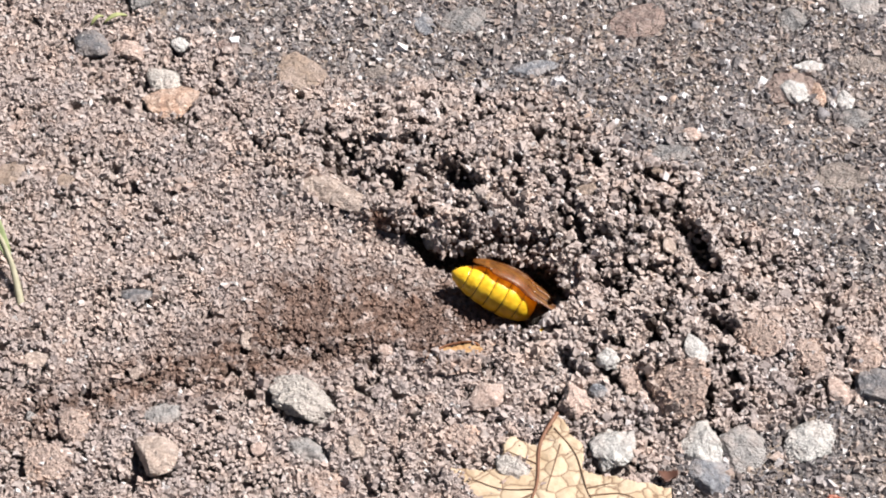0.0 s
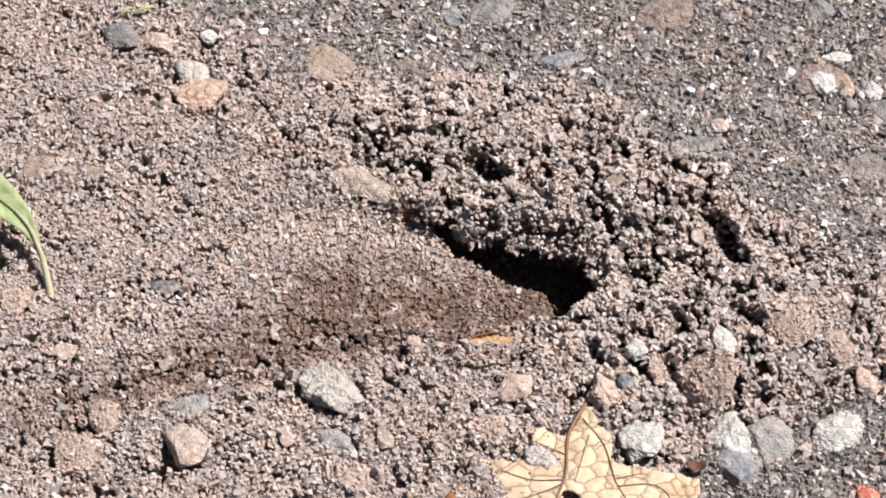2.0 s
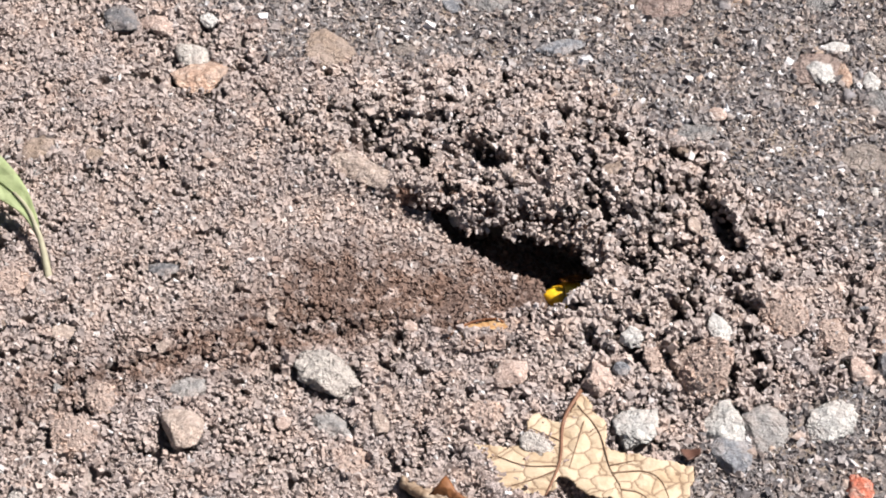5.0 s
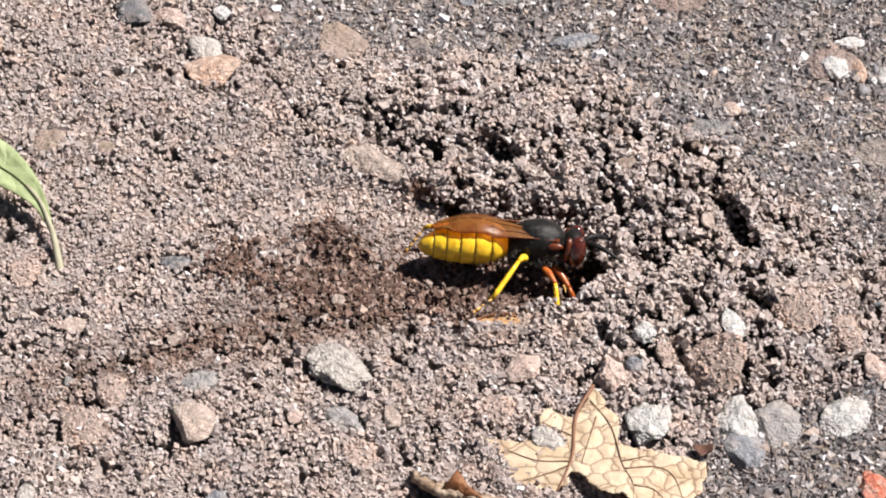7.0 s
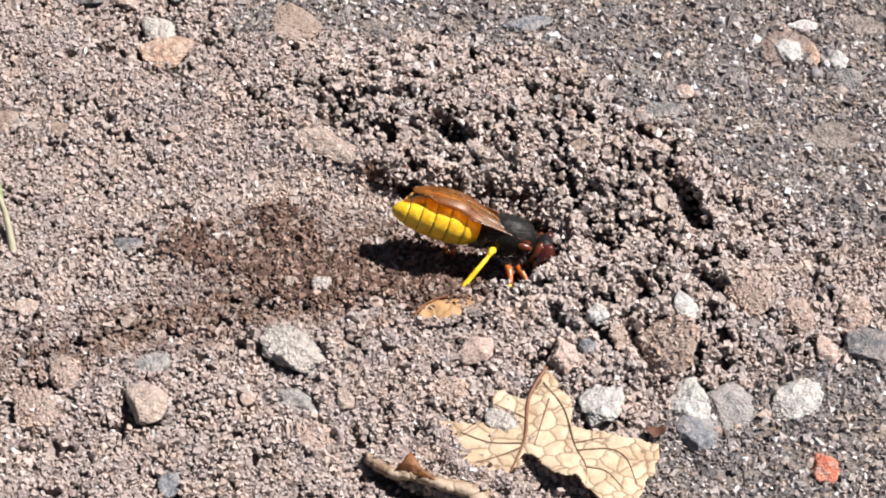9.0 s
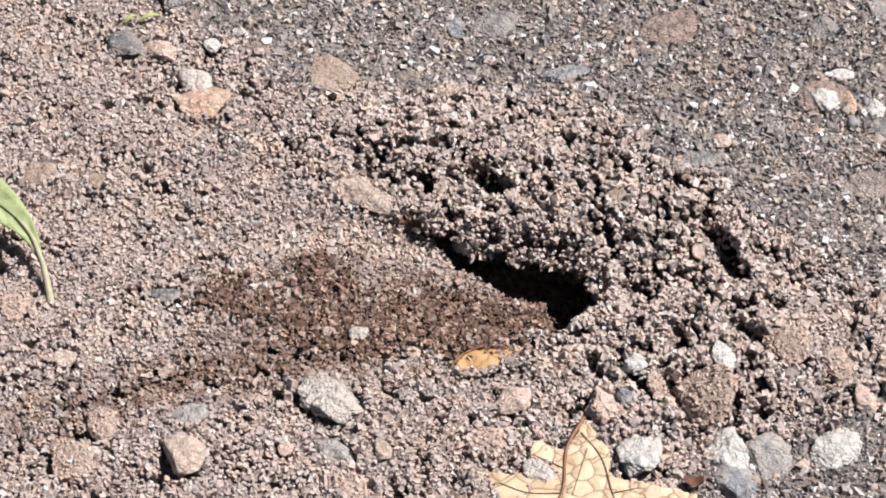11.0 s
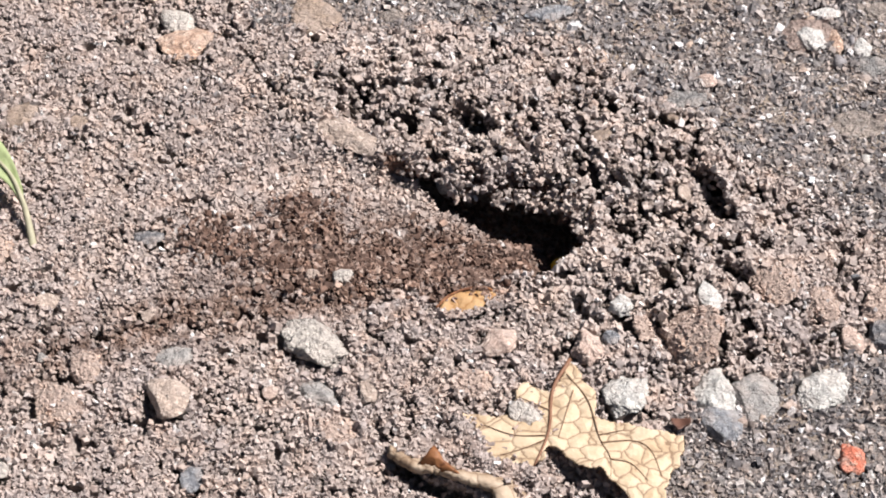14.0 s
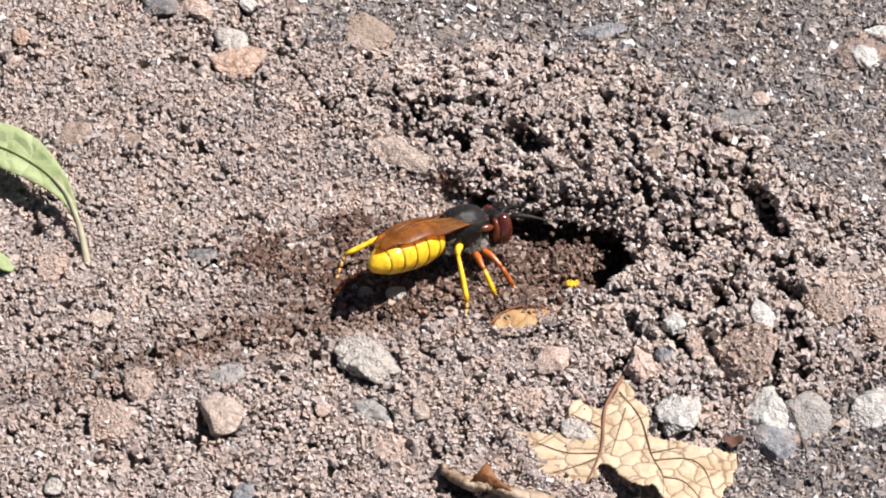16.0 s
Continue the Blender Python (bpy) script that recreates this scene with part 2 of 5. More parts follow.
def mound_at(x, y):
    """Where the dug-out crumbs lie heaped: 0 to 1."""
    return np.clip(bump_at(x, y, 4, 12, 17, 9, -12) * 1.25 + bump_at(x, y, 20, -3, 11, 11) * 1.1 + bump_at(x, y, 20, -15, 12, 8) * 0.8 + bump_at(x, y, -7, 14, 7, 5), 0, 1)


def north_edge(x):
    return np.interp(x, [-12, -8, -5.5, 1, 4.8, 9, 13], [7.5, 5.6, 4.8, 3.5, 2.6, 1.6, -0.6])


def south_edge(x):
    return np.interp(x, [-26, 2, 6.5, 8.0, 10.0, 11.6, 13.5], [-13.0, -11.8, -11.4, -11.0, -9.2, -7.4, -5.6])


def run_at(x, y):
    """The trench that the digging has worn, 0 outside and 1 on its floor."""
    wn = np.interp(x, [-14, -9.5, -7.2, -5.2], [7.0, 5.5, 3.5, 0.6])
    ws = np.interp(x, [-20, -4, 4, 7, 8], [7.0, 4.5, 3.2, 1.6, 0.8])
    wob = rumple(x, y, 2.2, 7) * 0.55
    n = ease(-0.1, 1.0, (north_edge(x) + wob - y) / wn)
    s = ease(-0.1, 1.0, (y - south_edge(x) + wob) / ws)
    return n * s * ease(12.6, 11.6, x + wob) * ease(-28, -14, x)


def floor_at(x, y):
    z = np.interp(x, [-28, -14, 0, 5.5], [-0.3, -0.9, -2.3, -3.3])
    edge = 7.0 + rumple(x, y, 2.0, 8) * 0.4 + 0.12 * (y + 4)
    lip = np.interp(x, [-7, -6, -4, -1.7, 2.6, 8.5], [-0.3, 1.0, 2.2, 3.3, 5.4, 6.4]) + rumple(x, y, 1.6, 10) * 0.4
    z = z - 6.5 * ease(-6.8, -5.2, x) * ease(lip + 0.5, lip - 0.4, north_edge(x) - y)
    return z - 24.0 * ease(edge, edge + 2.2, x) ** 1.2


def height(x, y):
    far = np.clip(1 - (np.hypot(x, y) - 70) / 200, 0, 1)
    z = rumple(x, y, 13, 1) * 0.5 + rumple(x, y, 5.5, 2) * 0.28 + rumple(x, y, 2.1, 3) * 0.14
    z = z * far + rumple(x, y, 60, 9) * 1.5 * (1 - far)
    m = mound_at(x, y)
    z = z + 1.5 * bump_at(x, y, 6, 9, 15, 8, -10) + 1.0 * bump_at(x, y, 18, 0, 9, 9) + 0.8 * bump_at(x, y, 21, -14, 10, 7) + 0.5 * bump_at(x, y, -8, 13, 8, 5)
    z = z + m * (rumple(x, y, 3.2, 4) * 0.4 + rumple(x, y, 1.3, 5) * 0.24)
    r = run_at(x, y)
    z = z * (1 - r) + r * (floor_at(x, y) + rumple(x, y, 2.1, 6) * 0.15)
    return z - crack_at(x, y)


def slid(x, z):
    """The burrow slants: the deeper, the further in under the heap."""
    return x + 1.15 * np.maximum(0, -z - 4.2)


def undercut(x, y):
    """How far the foot of the trench's far wall runs in under its roof."""
    d = north_edge(x) - y
    return 3.4 * ease(-7.2, -4.5, x) * ease(13, 11, x) * ease(0.25, 0.7, run_at(x, y)) * ease(4.0, 0.8, d)


def ground_z(x, y):
    return float(height(np.array([float(x)]), np.array([float(y)]))[0])


# ---- building helpers ----
def mesh_from(name, verts, faces, smooth=False):
    me = bpy.data.meshes.new(name)
    v, f = np.asarray(verts, dtype=np.float32), np.asarray(faces, dtype=np.int32)
    k = f.shape[1]
    me.vertices.add(len(v)), me.loops.add(f.size), me.polygons.add(len(f))
    me.vertices.foreach_set("co", (v * MM).ravel())
    me.loops.foreach_set("vertex_index", f.ravel())
    me.polygons.foreach_set("loop_start", np.arange(0, f.size, k, dtype=np.int32))
    me.polygons.foreach_set("use_smooth", np.full(len(f), smooth))
    me.update(calc_edges=True)
    me.validate()
    return me


def part(name, me, mat, parent=None, label=""):
    """One mesh object, under its thing or at top level."""
    ob = new(name, me)
    me.materials.append(mat)
    if parent:
        ob.parent = parent
    return tagged(ob, label)


def from_bm(name, bm, smooth=True):
    bmesh.ops.scale(bm, vec=(MM, MM, MM), verts=bm.verts)
    bmesh.ops.recalc_face_normals(bm, faces=bm.faces)
    me = bpy.data.meshes.new(name)
    bm.to_mesh(me)
    bm.free()
    for p in me.polygons:
        p.use_smooth = smooth
    return me


def ball(level):
    bm = bmesh.new()
    bmesh.ops.create_icosphere(bm, subdivisions=level, radius=1.0)
    bm.verts.ensure_lookup_table()
    v = np.array([q.co for q in bm.verts])
    f = np.array([[q.index for q in p.verts] for p in bm.faces])
    bm.free()
    return v, f


BALLS = {k: ball(k) for k in (1, 2, 3, 4, 5)}


def chipped(level, rng, planes=9, rough=0.12, round_=0.5):
    """A pebble of radius about 1: a ball ground down by random flats, then roughened."""
    v, f = BALLS[level]
    n = rng.normal(size=(planes + 6, 3))
    n /= np.linalg.norm(n, axis=1)[:, None]
    d = rng.uniform(0.62, 0.82, len(n)) if round_ < 0.12 else rng.uniform(0.5, 0.88, len(n))
    r = np.minimum(1.0, np.min(d / np.maximum(v @ n.T, 0.1), axis=1))
    r = r * (1 - 0.6 * round_) + 0.6 * round_ * 0.8
    k = rng.uniform(-50, 50, 3)
    if rough:
        w = np.array([noise.noise(Vector(q * 1.7 + k)) * 1.3 + 0.6 * noise.noise(Vector(q * 4.5 + k)) + 0.5 * noise.noise(Vector(q * 10.0 + k)) + 0.3 * noise.noise(Vector(q * 21.0 + k)) for q in v])
        r = r * (1 + rough * w)
    return v * r[:, None], f


BLOCK = np.array([[x, y, z] for x in (-1, 1) for y in (-1, 1) for z in (-1, 1)], dtype=float)
BLOCK_FACES = np.array([[0, 1, 3], [0, 3, 2], [4, 6, 7], [4, 7, 5], [0, 4, 5], [0, 5, 1], [2, 3, 7], [2, 7, 6], [0, 2, 6], [0, 6, 4], [1, 5, 7], [1, 7, 3]])


def jagged(rng):
    """An angular grain: a block with its corners knocked about."""
    v = BLOCK * rng.uniform(0.45, 1.0, (8, 1)) + rng.normal(size=(8, 3)) * 0.16
    return (v - v.mean(0)) * 0.86, BLOCK_FACES


def turned(rng, n):
    """Random rotations, n of them."""
    q = rng.normal(size=(n, 4))
    q /= np.linalg.norm(q, axis=1)[:, None]
    w, x, y, z = q.T
    return np.stack([np.stack([1 - 2 * (y * y + z * z), 2 * (x * y - z * w), 2 * (x * z + y * w)], -1),
                     np.stack([2 * (x * y + z * w), 1 - 2 * (x * x + z * z), 2 * (y * z - x * w)], -1),
                     np.stack([2 * (x * z - y * w), 2 * (y * z + x * w), 1 - 2 * (x * x + y * y)], -1)], -2)


def heap(name, places, sizes, level, rng, mat, flat=0.75, smooth=False, variants=80):
    """Many loose grains in one mesh."""
    kinds = [jagged(rng) if level == 1 else chipped(level, rng, 4, 0.3, 0.35) for _ in range(variants)]
    pick = rng.integers(0, variants, len(places))
    rot = turned(rng, len(places))
    base = np.stack([k[0] for k in kinds])[pick]
    base = np.einsum("nij,nkj->nki", rot, base * np.stack([rng.uniform(0.85, 1.35, len(places)), rng.uniform(0.75, 1.15, len(places)), rng.uniform(flat * 0.7, flat * 1.15, len(places))], -1)[:, None, :])
    v = base * np.asarray(sizes)[:, None, None] + np.asarray(places)[:, None, :]
    f = kinds[0][1][None] + (np.arange(len(places)) * base.shape[1])[:, None, None]
    return part(name, mesh_from(name, v.reshape(-1, 3), f.reshape(-1, 3), smooth), mat)


def scatter(rng, spacing, box=(-53, 50, -42, 46)):
    """Jittered places over the ground."""
    x, y = np.meshgrid(np.arange(box[0], box[1], spacing), np.arange(box[2], box[3], spacing))
    x, y = x.ravel(), y.ravel()
    x, y = x + rng.uniform(-0.5, 0.5, len(x)) * spacing * 1.3, y + rng.uniform(-0.5, 0.5, len(x)) * spacing * 1.3
    near = (x > -46 - 0.12 * (y + 40)) & (x < 42 + 0.11 * (y + 40))
    return x[near], y[near]


# ---- the ground: one sheet, fine where the insect works ----
def axis(lo, hi, step):
    near = np.arange(lo, hi + step / 2, step)
    out = np.cumsum(step * 1.32 ** np.arange(1, 34))
    return np.concatenate([lo - out[::-1], near, hi + out])


def grit_at(x, y):
    """1 where weathered grit and tar show instead of loose soil."""
    w = rumple(x, y, 6, 41) * 3 + rumple(x, y, 2.5, 42) * 1.5
    upper = ease(-2.5, 2.5, y - np.interp(x, [-50, -38, -28, -16, 0, 14, 21, 26, 32, 40], [56, 44, 31.5, 24, 24, 20, 12.5, 8, 2, -5]) + w)
    lower = ease(-2.0, 2.0, np.interp(x, [15, 19, 24, 30, 36, 45], [-50, -29, -26, -23.5, -21, -19.5]) - y + w * 0.6)
    far = ease(60, 140, np.hypot(x, y))
    return np.clip(upper + lower, 0, 1) * (1 - far) + far * ease(-0.3, 0.3, rumple(x, y, 260, 44) + rumple(x, y, 40, 45) * 0.4)


def ground_material():
    m, nt, b = material("bare_ground", 0.95, 0.15)
    at = nt.nodes.new("ShaderNodeAttribute")
    at.attribute_name = "grit"
    n1, n2 = noise_at(nt, 1.1, 5, 0.7), noise_at(nt, 0.3, 3, 0.7)
    soil = ramp(nt, [(0.3, (0.240, 0.196, 0.176)), (0.5, (0.308, 0.256, 0.232)), (0.7, (0.360, 0.301, 0.274))])
    tar = ramp(nt, [(0.3, (0.102, 0.093, 0.092)), (0.5, (0.170, 0.153, 0.146)), (0.7, (0.238, 0.208, 0.191))])
    for r in (soil, tar):
        nt.links.new(n1.outputs[0], r.inputs[0])
    # sheet darkened under the heap: shade of the gaps put into its colour
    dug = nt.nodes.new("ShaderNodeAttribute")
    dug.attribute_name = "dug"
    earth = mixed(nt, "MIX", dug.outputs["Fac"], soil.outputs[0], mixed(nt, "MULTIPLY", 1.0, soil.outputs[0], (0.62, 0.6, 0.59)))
    blot = ramp(nt, [(0.38, (0.85, 0.88, 0.95)), (0.5, (1, 1, 1)), (0.62, (1.3, 1.15, 0.98))])
    nt.links.new(noise_at(nt, 4.5, 3).outputs[0], blot.inputs[0])
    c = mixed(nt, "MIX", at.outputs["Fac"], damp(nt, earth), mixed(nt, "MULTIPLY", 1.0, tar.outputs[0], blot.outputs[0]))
    f = ramp(nt, [(0.3, (0.6,) * 3), (0.7, (1.2,) * 3)])
    nt.links.new(n2.outputs[0], f.inputs[0])
    nt.links.new(mixed(nt, "MULTIPLY", 1.0, c, f.outputs[0]), b.inputs["Base Color"])
    bumped(nt, b, n2.outputs[0], 0.25)
    return m


def cells(x, y, size, seed):
    """Distances to the two nearest of scattered seeds, in units of size, and a number for the nearest."""
    u, v = x / size, y / size
    i, j = np.floor(u), np.floor(v)
    f1, f2, tag = np.full_like(u, 9.0), np.full_like(u, 9.0), np.zeros_like(u)
    for a in (-1, 0, 1):
        for b in (-1, 0, 1):
            p, q = i + a, j + b
            d = np.hypot(u - p - 0.1 - 0.8 * lattice(p, q, seed), v - q - 0.1 - 0.8 * lattice(p, q, seed + 1))
            near = d < f1
            f2 = np.where(near, f1, np.minimum(f2, d))
            tag = np.where(near, lattice(p, q, seed + 2), tag)
            f1 = np.where(near, d, f1)
    return f1, f2, tag


def clumps(x, y):
    """Soil holds together in clumps: their relief, and 0 to 1 for the open gaps between them."""
    m, g = mound_at(x, y), grit_at(x, y)
    f1, f2, tag = cells(x + rumple(x, y, 0.9, 81) * 0.3, y + rumple(x, y, 0.9, 82) * 0.3, 1.15, 83)
    wide = 0.26 + 0.22 * m
    seam = 1 - ease(wide * 0.5, wide, f2 - f1)
    loose = np.clip(bump_at(x, y, -2, 10.5, 13, 6, -14) + bump_at(x, y, 12, 1.5, 7, 6) + 0.6 * bump_at(x, y, 24, -8, 10, 10) + 0.45 * bump_at(x, y, 16, -18, 9, 6), 0.25, 1)
    t = 0.12 - 0.3 * m * loose
    split = ease(t, t + 0.25, rumple(x, y, 2.3, 84) + 0.7 * rumple(x, y, 1.0, 85))
    hole = rumple(x, y, 1.3, 61) + 0.7 * rumple(x, y, 0.75, 62)
    k = -0.88 + 0.42 * m * loose
    gap = np.maximum(seam * split, ease(k + 0.15, k - 0.15, hole)) * (1 - g)
    relief = ((tag - 0.5) * (0.2 + 0.5 * m) + (0.12 + 0.3 * m) * (0.5 - f1)) * (1 - 0.8 * g)
    return relief, gap


def moat_at(x, y):
    """Gaps that have opened at the feet of stones, where the soil has drawn back from them."""
    d = np.zeros_like(x)
    for sx, sy, wide, deep, turn, sunk in COLLARS:
        r = max(wide, deep) * 0.8
        i = np.flatnonzero((np.abs(x - sx) < r) & (np.abs(y - sy) < r))
        if not len(i) or sunk >= 0.5:
            continue
        dx, dy = x[i] - sx, y[i] - sy
        c, s = math.cos(radians(turn)), math.sin(radians(turn))
        q = np.hypot((dx * c + dy * s) / (wide * 0.5), (-dx * s + dy * c) / (deep * 0.5)) + rumple(x[i], y[i], 1.4, 93) * 0.05
        w = 0.34 / (0.25 * (wide + deep))
        side = ease(-0.25, 0.45, (-0.72 * dx - 0.69 * dy) / (np.hypot(dx, dy) + 1e-6) + rumple(x[i], y[i], 1.6, 94) * 0.45)
        d[i] = np.maximum(d[i], side * (1 - ease(0.6 * w, w, np.abs(q - 0.98))))
    return d


def build_ground():
    xs, ys = axis(-53, 50, 0.21), axis(-41, 46, 0.21)
    x, y = np.meshgrid(xs, ys)
    x, y = x.ravel(), y.ravel()
    z = height(x, y)
    fine = (x > -53) & (x < 50) & (y > -41) & (y < 46)
    g = grit_at(x, y)
    z += fine * (rumple(x, y, 0.8, 51) * 0.12 + rumple(x, y, 0.45, 52) * 0.1) * (1 - 0.55 * g)
    m, out = mound_at(x, y), 1 - ease(0.2, 0.6, run_at(x, y))
    relief, gap = clumps(x, y)
    d = fine * np.maximum(gap * (1.5 + 2.7 * m), 1.4 * moat_at(x, y)) * out
    z += fine * relief * out - d - fine * (0.12 + out * 0.5 * m * (1 - g)) * (1 - g)
    z -= 0.35 * under_stone(x, y)
    d += crack_at(x, y)
    v = np.stack([slid(x, z) + 0.45 * d * out, y + undercut(x, y) + 0.5 * d * out, z], -1)
    w = len(xs)
    i = (np.arange(len(ys) - 1)[:, None] * w + np.arange(w - 1)[None]).ravel()
    me = mesh_from("ground", v, np.stack([i, i + 1, i + w + 1, i + w], -1), True)
    me.attributes.new("grit", "FLOAT", "POINT").data.foreach_set("value", g.astype(np.float32))
    # heap mask for the gap shade painted on the sheet
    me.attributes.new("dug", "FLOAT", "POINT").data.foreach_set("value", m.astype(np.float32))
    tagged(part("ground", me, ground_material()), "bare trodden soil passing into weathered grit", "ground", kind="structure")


def under_stone(x, y):
    """True where a stone covers the ground."""
    hit = np.zeros(len(x), bool)
    for sx, sy, wide, deep, turn, sunk in COLLARS:
        c, s = math.cos(radians(turn)), math.sin(radians(turn))
        dx, dy = x - sx, y - sy
        hit |= np.hypot((dx * c + dy * s) / wide, (-dx * s + dy * c) / deep) + 0.05 * rumple(x, y, 0.9, 95) < (0.42 if sunk >= 0.5 else 0.46)
    return hit


def clear_of(x, y):
    """False in the burrow's mouth, in the cracks and under stones."""
    z = height(x, y)
    return (z > -5.0) & (crack_at(x, y, -0.1) < 2.4) & ~under_stone(x, y)


def build_grains():
    rng = np.random.default_rng(5)
    # fine soil
    x, y = scatter(rng, 0.265)
    g, m, r = grit_at(x, y), mound_at(x, y), run_at(x, y)
    relief, gap = clumps(x, y)
    out = 1 - ease(0.2, 0.6, r)
    keep = (g < rng.uniform(0.2, 0.9, len(x))) & ((m < rng.uniform(0.2, 1.3, len(x))) | (r > 0.3)) & clear_of(x, y) & (np.maximum(gap, moat_at(x, y)) * out < rng.uniform(0.15, 0.7, len(x)))
    x, y = x[keep], y[keep]
    s = rng.lognormal(-1.6, 0.32, len(x)).clip(0.1, 0.42)
    z = height(x, y) + (relief * out)[keep] + s * rng.uniform(-0.3, 0.85, len(x)) - 0.05
    tagged(heap("soil_grains", np.stack([x, y + undercut(x, y), z], -1), s, 1, rng, M_SOIL, 0.8), "dry grey-brown soil grains covering the ground", "soil", kind="stuff")
    # lumps of the same soil
    x, y = scatter(rng, 1.5)
    relief, gap = clumps(x, y)
    keep = (grit_at(x, y) < 0.5) & clear_of(x, y) & (rng.uniform(size=len(x)) < 0.22) & (gap < 0.3)
    x, y = x[keep], y[keep]
    s = rng.lognormal(-1.05, 0.3, len(x)).clip(0.22, 0.8)
    z = height(x, y) + relief[keep] * (1 - run_at(x, y)) - s * 0.22
    tagged(heap("soil_lumps", np.stack([x, y, z], -1), s, 2, rng, M_SOIL, 0.7, variants=60), "small angular lumps of dry soil", "soil", kind="stuff")
    # crumbs of the heap, in two layers
    for spacing, lift, mean in ((0.3, 0.06, -1.5), (0.44, -0.35, -1.45)):
        x, y = scatter(rng, spacing)
        m, r = mound_at(x, y), run_at(x, y)
        relief, gap = clumps(x, y)
        keep = (m > rng.uniform(0.15, 0.55, len(x))) & clear_of(x, y) & (r < 0.35) & (grit_at(x, y) < 0.6) & (np.maximum(gap, moat_at(x, y)) < 0.25)
        x, y = x[keep], y[keep]
        s = rng.lognormal(mean, 0.32, len(x))
        s = s.clip(0.15, 0.5)
        z = height(x, y) + relief[keep] + s * rng.uniform(0.1, 0.9, len(x)) + lift * np.clip(m[keep] * 1.3, 0.2, 1)
        low = max(0.0, -lift)
        tagged(heap("soil_crumbs", np.stack([x + 0.5 * low, y + 0.6 * low, z], -1), s, 1, rng, M_CRUMB, 0.85), "loose crumbs of dug-out soil heaped round a burrow", "soil", kind="stuff")
    # crumbs that cling together under the roof of the trench, in clusters
    c = 62
    cx = rng.uniform(-5.5, 12.0, c)
    t = ease(-8, 1, cx)
    fall = rng.uniform(0, 1, c) ** 1.3
    cy = north_edge(cx) + 0.4 - 3.0 * fall * t
    cz = height(cx, north_edge(cx) + 1.2) - 2.4 * fall * t
    ex, ey = rng.uniform(11.2, 12.6, 16), rng.uniform(-5.5, 0.5, 16)
    cx, cy, cz = np.concatenate([cx, ex]), np.concatenate([cy, ey]), np.concatenate([cz, height(ex + 1.4, ey) - rng.uniform(0, 2.0, 16)])
    n = 10
    p = (np.stack([cx, cy, cz], -1)[:, None, :] + rng.normal(size=(len(cx), n, 3)) * np.array([0.5, 0.35, 0.3])).reshape(-1, 3)
    s = rng.lognormal(-1.35, 0.25, len(p)).clip(0.16, 0.42)
    tagged(heap("overhanging_crumbs", p, s, 1, rng, M_CRUMB, 0.85), "crumbs of soil clinging together over the burrow mouth", "soil", kind="stuff")
    # dark grains on the wall under that roof, in the thrown soil's material
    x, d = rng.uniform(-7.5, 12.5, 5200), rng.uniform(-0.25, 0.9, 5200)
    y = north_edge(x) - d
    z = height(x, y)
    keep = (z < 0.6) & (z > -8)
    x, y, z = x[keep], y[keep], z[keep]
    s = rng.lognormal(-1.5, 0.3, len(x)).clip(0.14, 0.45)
    tagged(heap("burrow_wall_soil", np.stack([slid(x, z), y + undercut(x, y) - 0.1, z], -1), s, 1, rng, M_DAMP, 0.85), "dark soil grains on the wall under the burrow roof", "soil", kind="stuff")
    # dark grains down the burrow's throat, in the thrown soil's material
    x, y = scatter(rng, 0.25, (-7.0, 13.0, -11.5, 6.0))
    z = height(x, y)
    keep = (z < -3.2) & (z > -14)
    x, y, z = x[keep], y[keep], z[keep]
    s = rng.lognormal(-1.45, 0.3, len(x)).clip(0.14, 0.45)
    tagged(heap("burrow_soil", np.stack([slid(x, z), y + undercut(x, y), z], -1), s, 1, rng, M_DAMP, 0.85), "dark soil grains lining the burrow", "soil", kind="stuff")
    # crumbs down the sides of the cracks
    x, y = scatter(rng, 0.17, (-16, 40, -42, 18))
    c = crack_at(x, y)
    keep = c > 0.3
    x, y = x[keep], y[keep]
    s = rng.lognormal(-1.45, 0.3, len(x)).clip(0.14, 0.45)
    c = c[keep]
    tagged(heap("crack_crumbs", np.stack([x + 0.45 * c, y + 0.5 * c, height(x, y)], -1), s, 1, rng, M_CRUMB, 0.85), "soil crumbs on the sides of open cracks", "soil", kind="stuff")
    # small stones in the soil
    x, y = scatter(rng, 4.6)
    keep = (grit_at(x, y) < 0.5) & clear_of(x, y) & (run_at(x, y) < 0.4) & (rng.uniform(size=len(x)) < 0.5)
    x, y = x[keep], y[keep]
    s = rng.lognormal(-1.0, 0.3, len(x)).clip(0.25, 0.7)
    kinds = [(k, M_STONE[m], word) for m, word in (("tan", "tan"), ("dull", "grey"), ("pink", "pinkish"), ("brown", "brown"), ("blue", "blue-grey")) for k in [chipped(3, rng, 6, 0.15, 0.2) for _ in range(4)]]
    meshes = [mesh_from("small_pebble", *k, True) for k, _, _ in kinds]
    for me, (_, mat, _) in zip(meshes, kinds):
        me.materials.append(mat)
    for px, py, r in zip(x, y, s):
        i = int(rng.integers(len(kinds)))
        ob = new("small_pebble", meshes[i])
        ob.matrix_world = pose(px * MM, py * MM, (ground_z(px, py) - 0.2 * r) * MM, *rng.uniform(-20, 20, 2), rng.uniform(0, 360)) @ Matrix.Diagonal((r * rng.uniform(0.9, 1.4), r, r * 0.7, 1))
        tagged(ob, f"tiny {kinds[i][2]} pebble half sunk in dry soil", "stone", "tiny pebbles in the soil")
    # gravel worn level with the grit
    x, y = scatter(rng, 2.0)
    keep = (grit_at(x, y) > 0.4) & clear_of(x, y) & (rng.uniform(size=len(x)) < np.where(y > 0, 0.6, 0.25))
